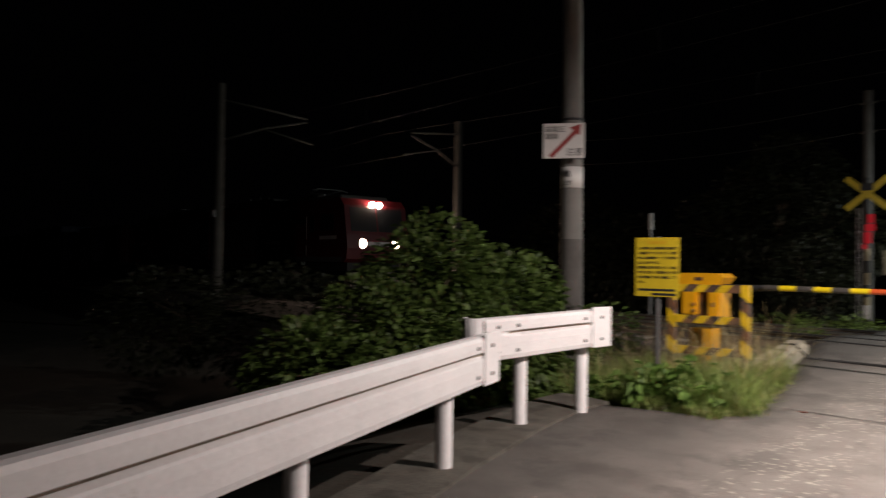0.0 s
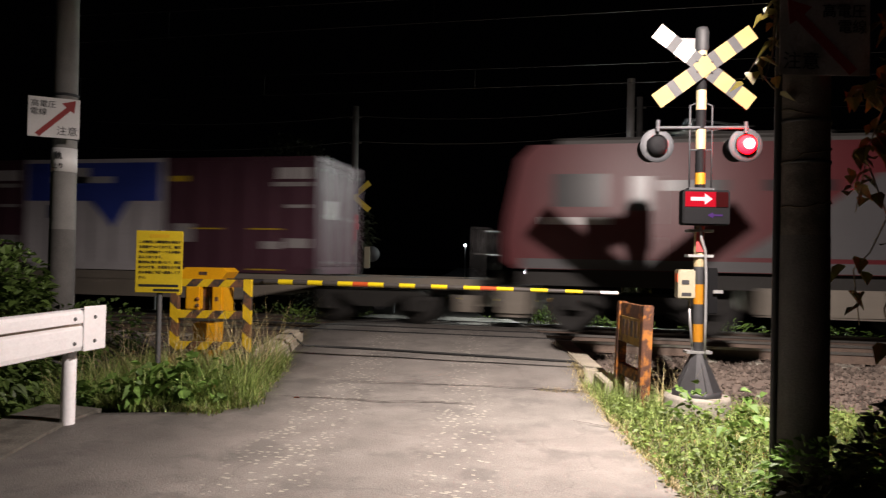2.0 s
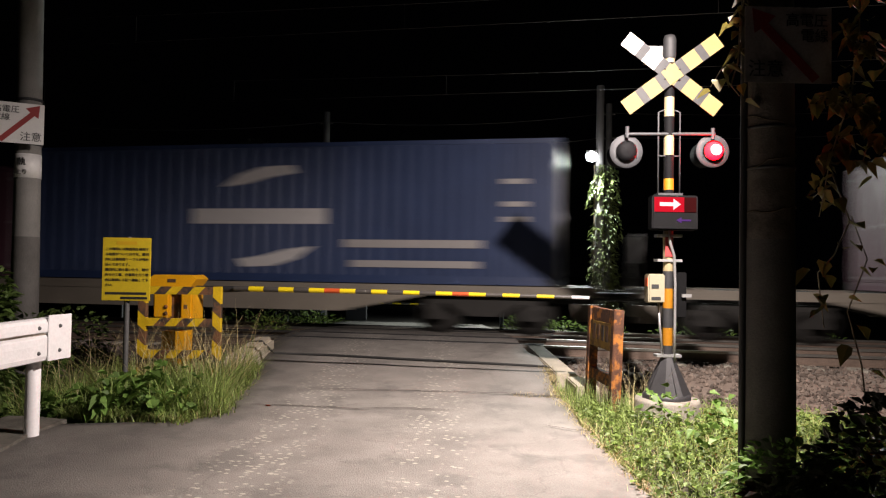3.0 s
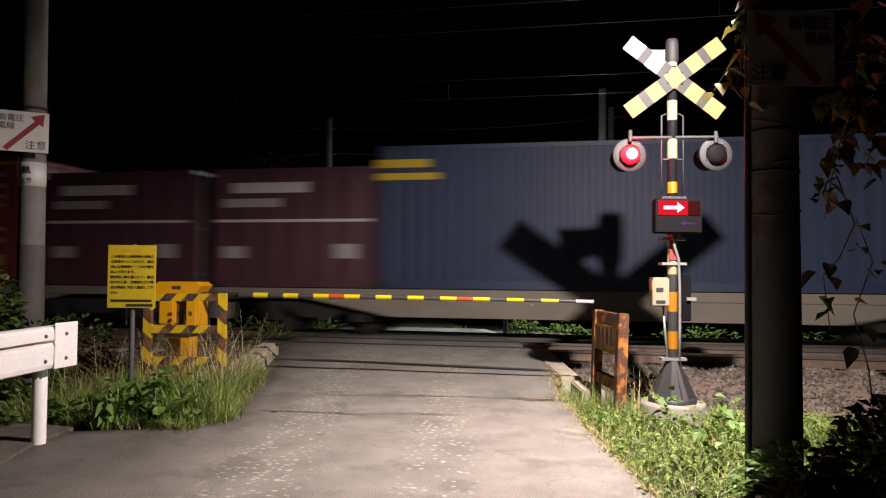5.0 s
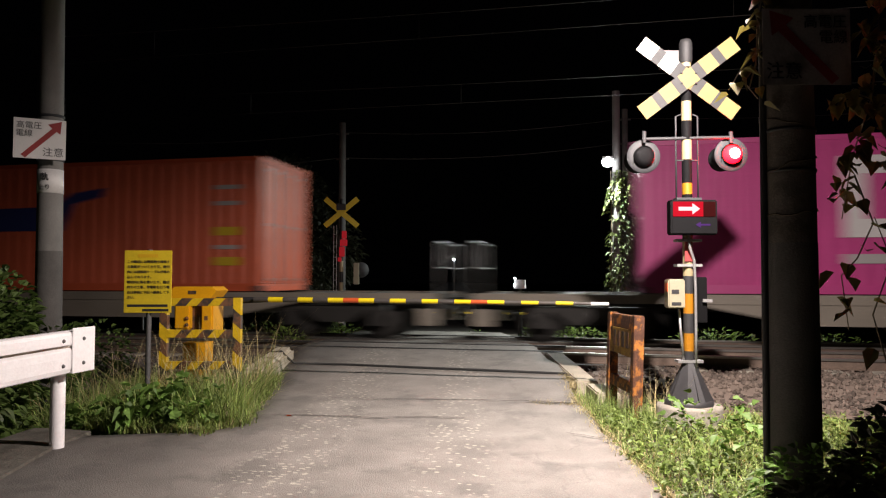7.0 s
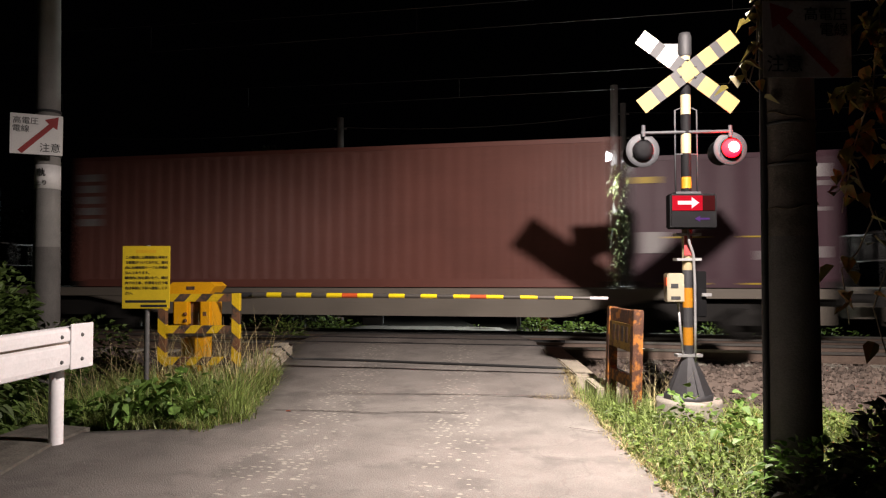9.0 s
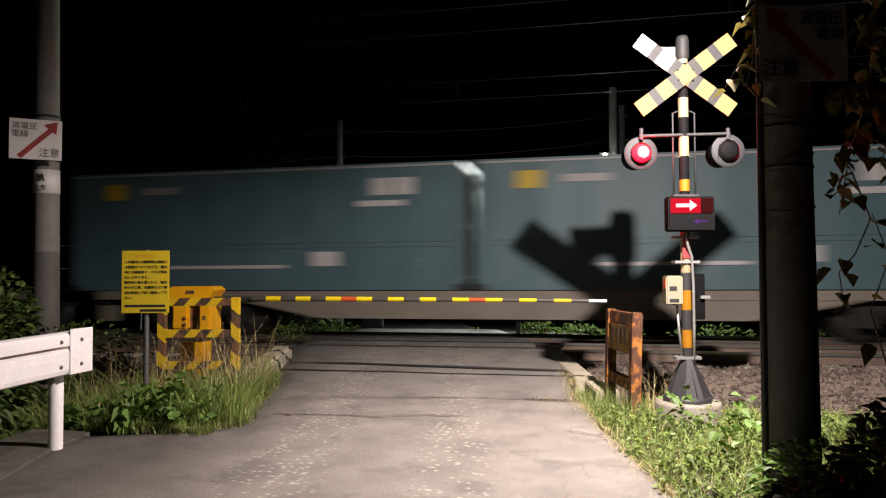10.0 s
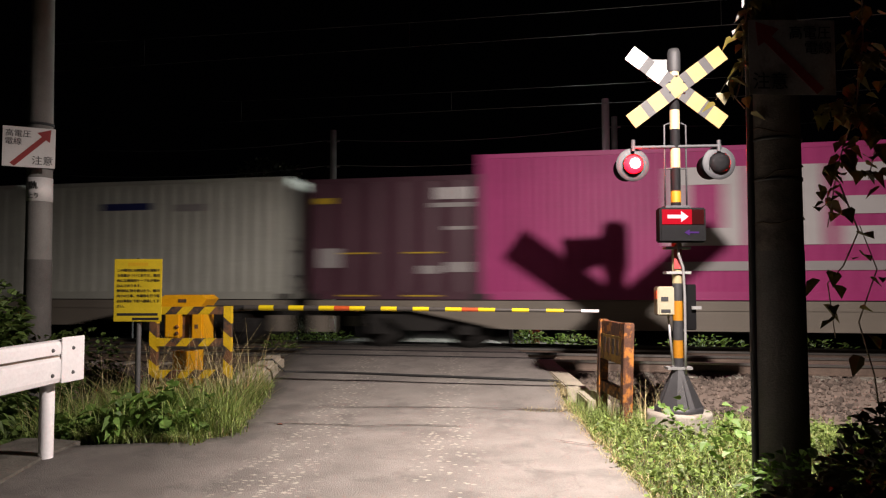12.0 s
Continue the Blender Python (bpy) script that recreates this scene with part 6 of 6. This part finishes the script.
    stuff("broadleaf_weeds", "broad-leaved green weeds in front of the notice board", bm, (LEAF_WEED, GRASS_GREEN))
    # verge on the signal's side
    rnd = random.Random(62)
    bm = bmesh.new()
    side = lambda x, y: x < along(ROAD_R, y) + 2.6 and not (0.5 < x < 1.1 and 7.1 < y < 7.75)
    blades(bm, rnd, scatter(rnd, 5200, -0.5, 3.2, 3.6, 8.6, side), 0.17, 0.011, 1.4, 0)
    blades(bm, rnd, scatter(rnd, 1300, -0.4, 2.6, 4.2, 8.3, side), 0.15, 0.008, 1.6, 1)
    blades(bm, rnd, scatter(rnd, 520, -0.35, 0.5, 6.8, 8.3), 0.30, 0.008, 0.7, 0)
    blades(bm, rnd, scatter(rnd, 60, 0.45, 0.75, 7.3, 7.8), 0.55, 0.007, 0.9, 1)
    blades(bm, rnd, scatter(rnd, 90, 0.0, 0.35, 8.2, 9.2), 0.5, 0.006, 0.8, 1)
    blades(bm, rnd, scatter(rnd, 3800, -0.3, 3.2, 3.9, 8.2, side), 0.20, 0.012, 1.6, 0)
    edge = []
    for _ in range(1500):
        y = rnd.uniform(4.0, 9.6)
        edge.append((along(ROAD_R, y) + rnd.gauss(0.02, 0.05), y, along(ROAD_Z, y) + 0.01))
    edge += [(rnd.uniform(-0.75, -0.1), rnd.gauss(7.9, 0.05), along(ROAD_Z, 7.9)) for _ in range(220)]
    blades(bm, rnd, edge, 0.055, 0.008, 2.0, 1)
    stuff("verge_grass", "short bright green grass on the verge by the signal", bm, (GRASS_GREEN, GRASS_DRY))
    bm = bmesh.new()
    spots, low = [], []
    for x, y, z in scatter(rnd, 950, 0.0, 3.0, 3.9, 7.6, side):
        h = rnd.uniform(0.06, 0.22)
        for _ in range(5):
            low.append(((x + rnd.gauss(0, 0.05), y + rnd.gauss(0, 0.05), z + h * rnd.uniform(0.3, 1)), (rnd.uniform(-1, 1), rnd.uniform(-1, 1), 0.4)))
    for x, y, z in scatter(rnd, 15, 0.55, 1.5, 5.2, 7.0, side):
        h = rnd.uniform(0.2, 0.45)
        for _ in range(9):
            spots.append(((x + rnd.gauss(0, 0.07), y + rnd.gauss(0, 0.07), z + h * rnd.uniform(0.4, 1)), (rnd.uniform(-1, 1), rnd.uniform(-1, 1), 0.3)))
    leaves(bm, low, 0.052, 0.034, rnd, 0.3, 0)
    leaves(bm, spots, 0.085, 0.07, rnd, 0.4, 1)
    stuff("verge_weeds", "leafy bright green weeds on the verge by the signal", bm, (LEAF_BRIGHT, LEAF_WEED))
    # tufts by the tracks
    rnd = random.Random(63)
    bm = bmesh.new()
    spots = []
    for x, y, r, h, n in ((-6.15, 13.7, 0.4, 0.36, 160), (-6.6, 17.6, 0.7, 0.38, 160), (-1.5, 17.9, 0.4, 0.55, 240), (-0.6, 18.2, 0.6, 0.4, 200), (0.5, 18.4, 0.5, 0.32, 110), (2.6, 18.5, 1.0, 0.34, 200), (5.0, 18.7, 1.0, 0.3, 120), (-3.5, 20.8, 0.6, 0.2, 60), (-8.5, 18.4, 1.2, 0.4, 160), (-7.2, 19.0, 0.9, 0.45, 160)):
        for _ in range(n):
            a, q = rnd.uniform(0, math.tau), rnd.random() ** 0.7
            px, py = x + r * q * math.cos(a), y + r * 0.5 * q * math.sin(a)
            spots.append(((px, py, along(ROAD_Z, py) - 0.15 + h * rnd.random() * (1.1 - q * 0.6)), (math.cos(a), math.sin(a), 0.6)))
    leaves(bm, spots, 0.13, 0.05, rnd, 0.2)
    stuff("trackside_weeds", "pale green weeds along the far side of the tracks", bm, LEAF_BRIGHT)
    # one dry leaf on the lane
    bm = bmesh.new()
    leaves(bm, [((-3.05, 6.75, 0.055), (1, 0.2, 0.0))], 0.14, 0.09, random.Random(3), 0.0)
    tagged(part("fallen_leaf", bm, BAR_RED), "dry orange-brown leaf lying on the lane", "leaf")


def distance():
    l = thing("distant_street_lamp", "small white street lamp far down the lane", "street lamp", pose(-11.9, 58.8, -1.6))
    bm = bmesh.new()
    tube(bm, (0, 0, -0.5), (0, 0, 4.6), 0.06, seg=8)
    part("post", bm, GREY_STEEL, l)
    bm = bmesh.new()
    lathe(bm, ((0, -0.1), (0.12, 0), (0, 0.1)), pose(0, -0.1, 4.6), 12)
    part("lens", bm, FAR_GLOW, l, "glowing white lens")
    h = thing("distant_house", "dark low house with a grey hipped roof far off", "house", pose(-12.2, 60.5, -1.6))
    block("wall", (-1.6, -1.5, -0.3, 1.6, 1.5, 1.9), POLE_CONCRETE, h)
    bm = bmesh.new()
    v = [bm.verts.new(q) for q in ((-1.9, -1.8, 1.9), (1.9, -1.8, 1.9), (1.9, 1.8, 1.9), (-1.9, 1.8, 1.9), (-0.6, 0, 2.75), (0.6, 0, 2.75))]
    for f in ((0, 1, 5, 4), (1, 2, 5), (2, 3, 4, 5), (3, 0, 4), (3, 2, 1, 0)):
        bm.faces.new([v[k] for k in f])
    part("roof", bm, RING_GREY, h)
    block("window", (-0.5, -1.52, 0.6, 0.5, -1.49, 1.5), GLASS_DARK, h)


far_lamp_post()
far_signal()
masts_and_wires()
plants()
distance()


motions()
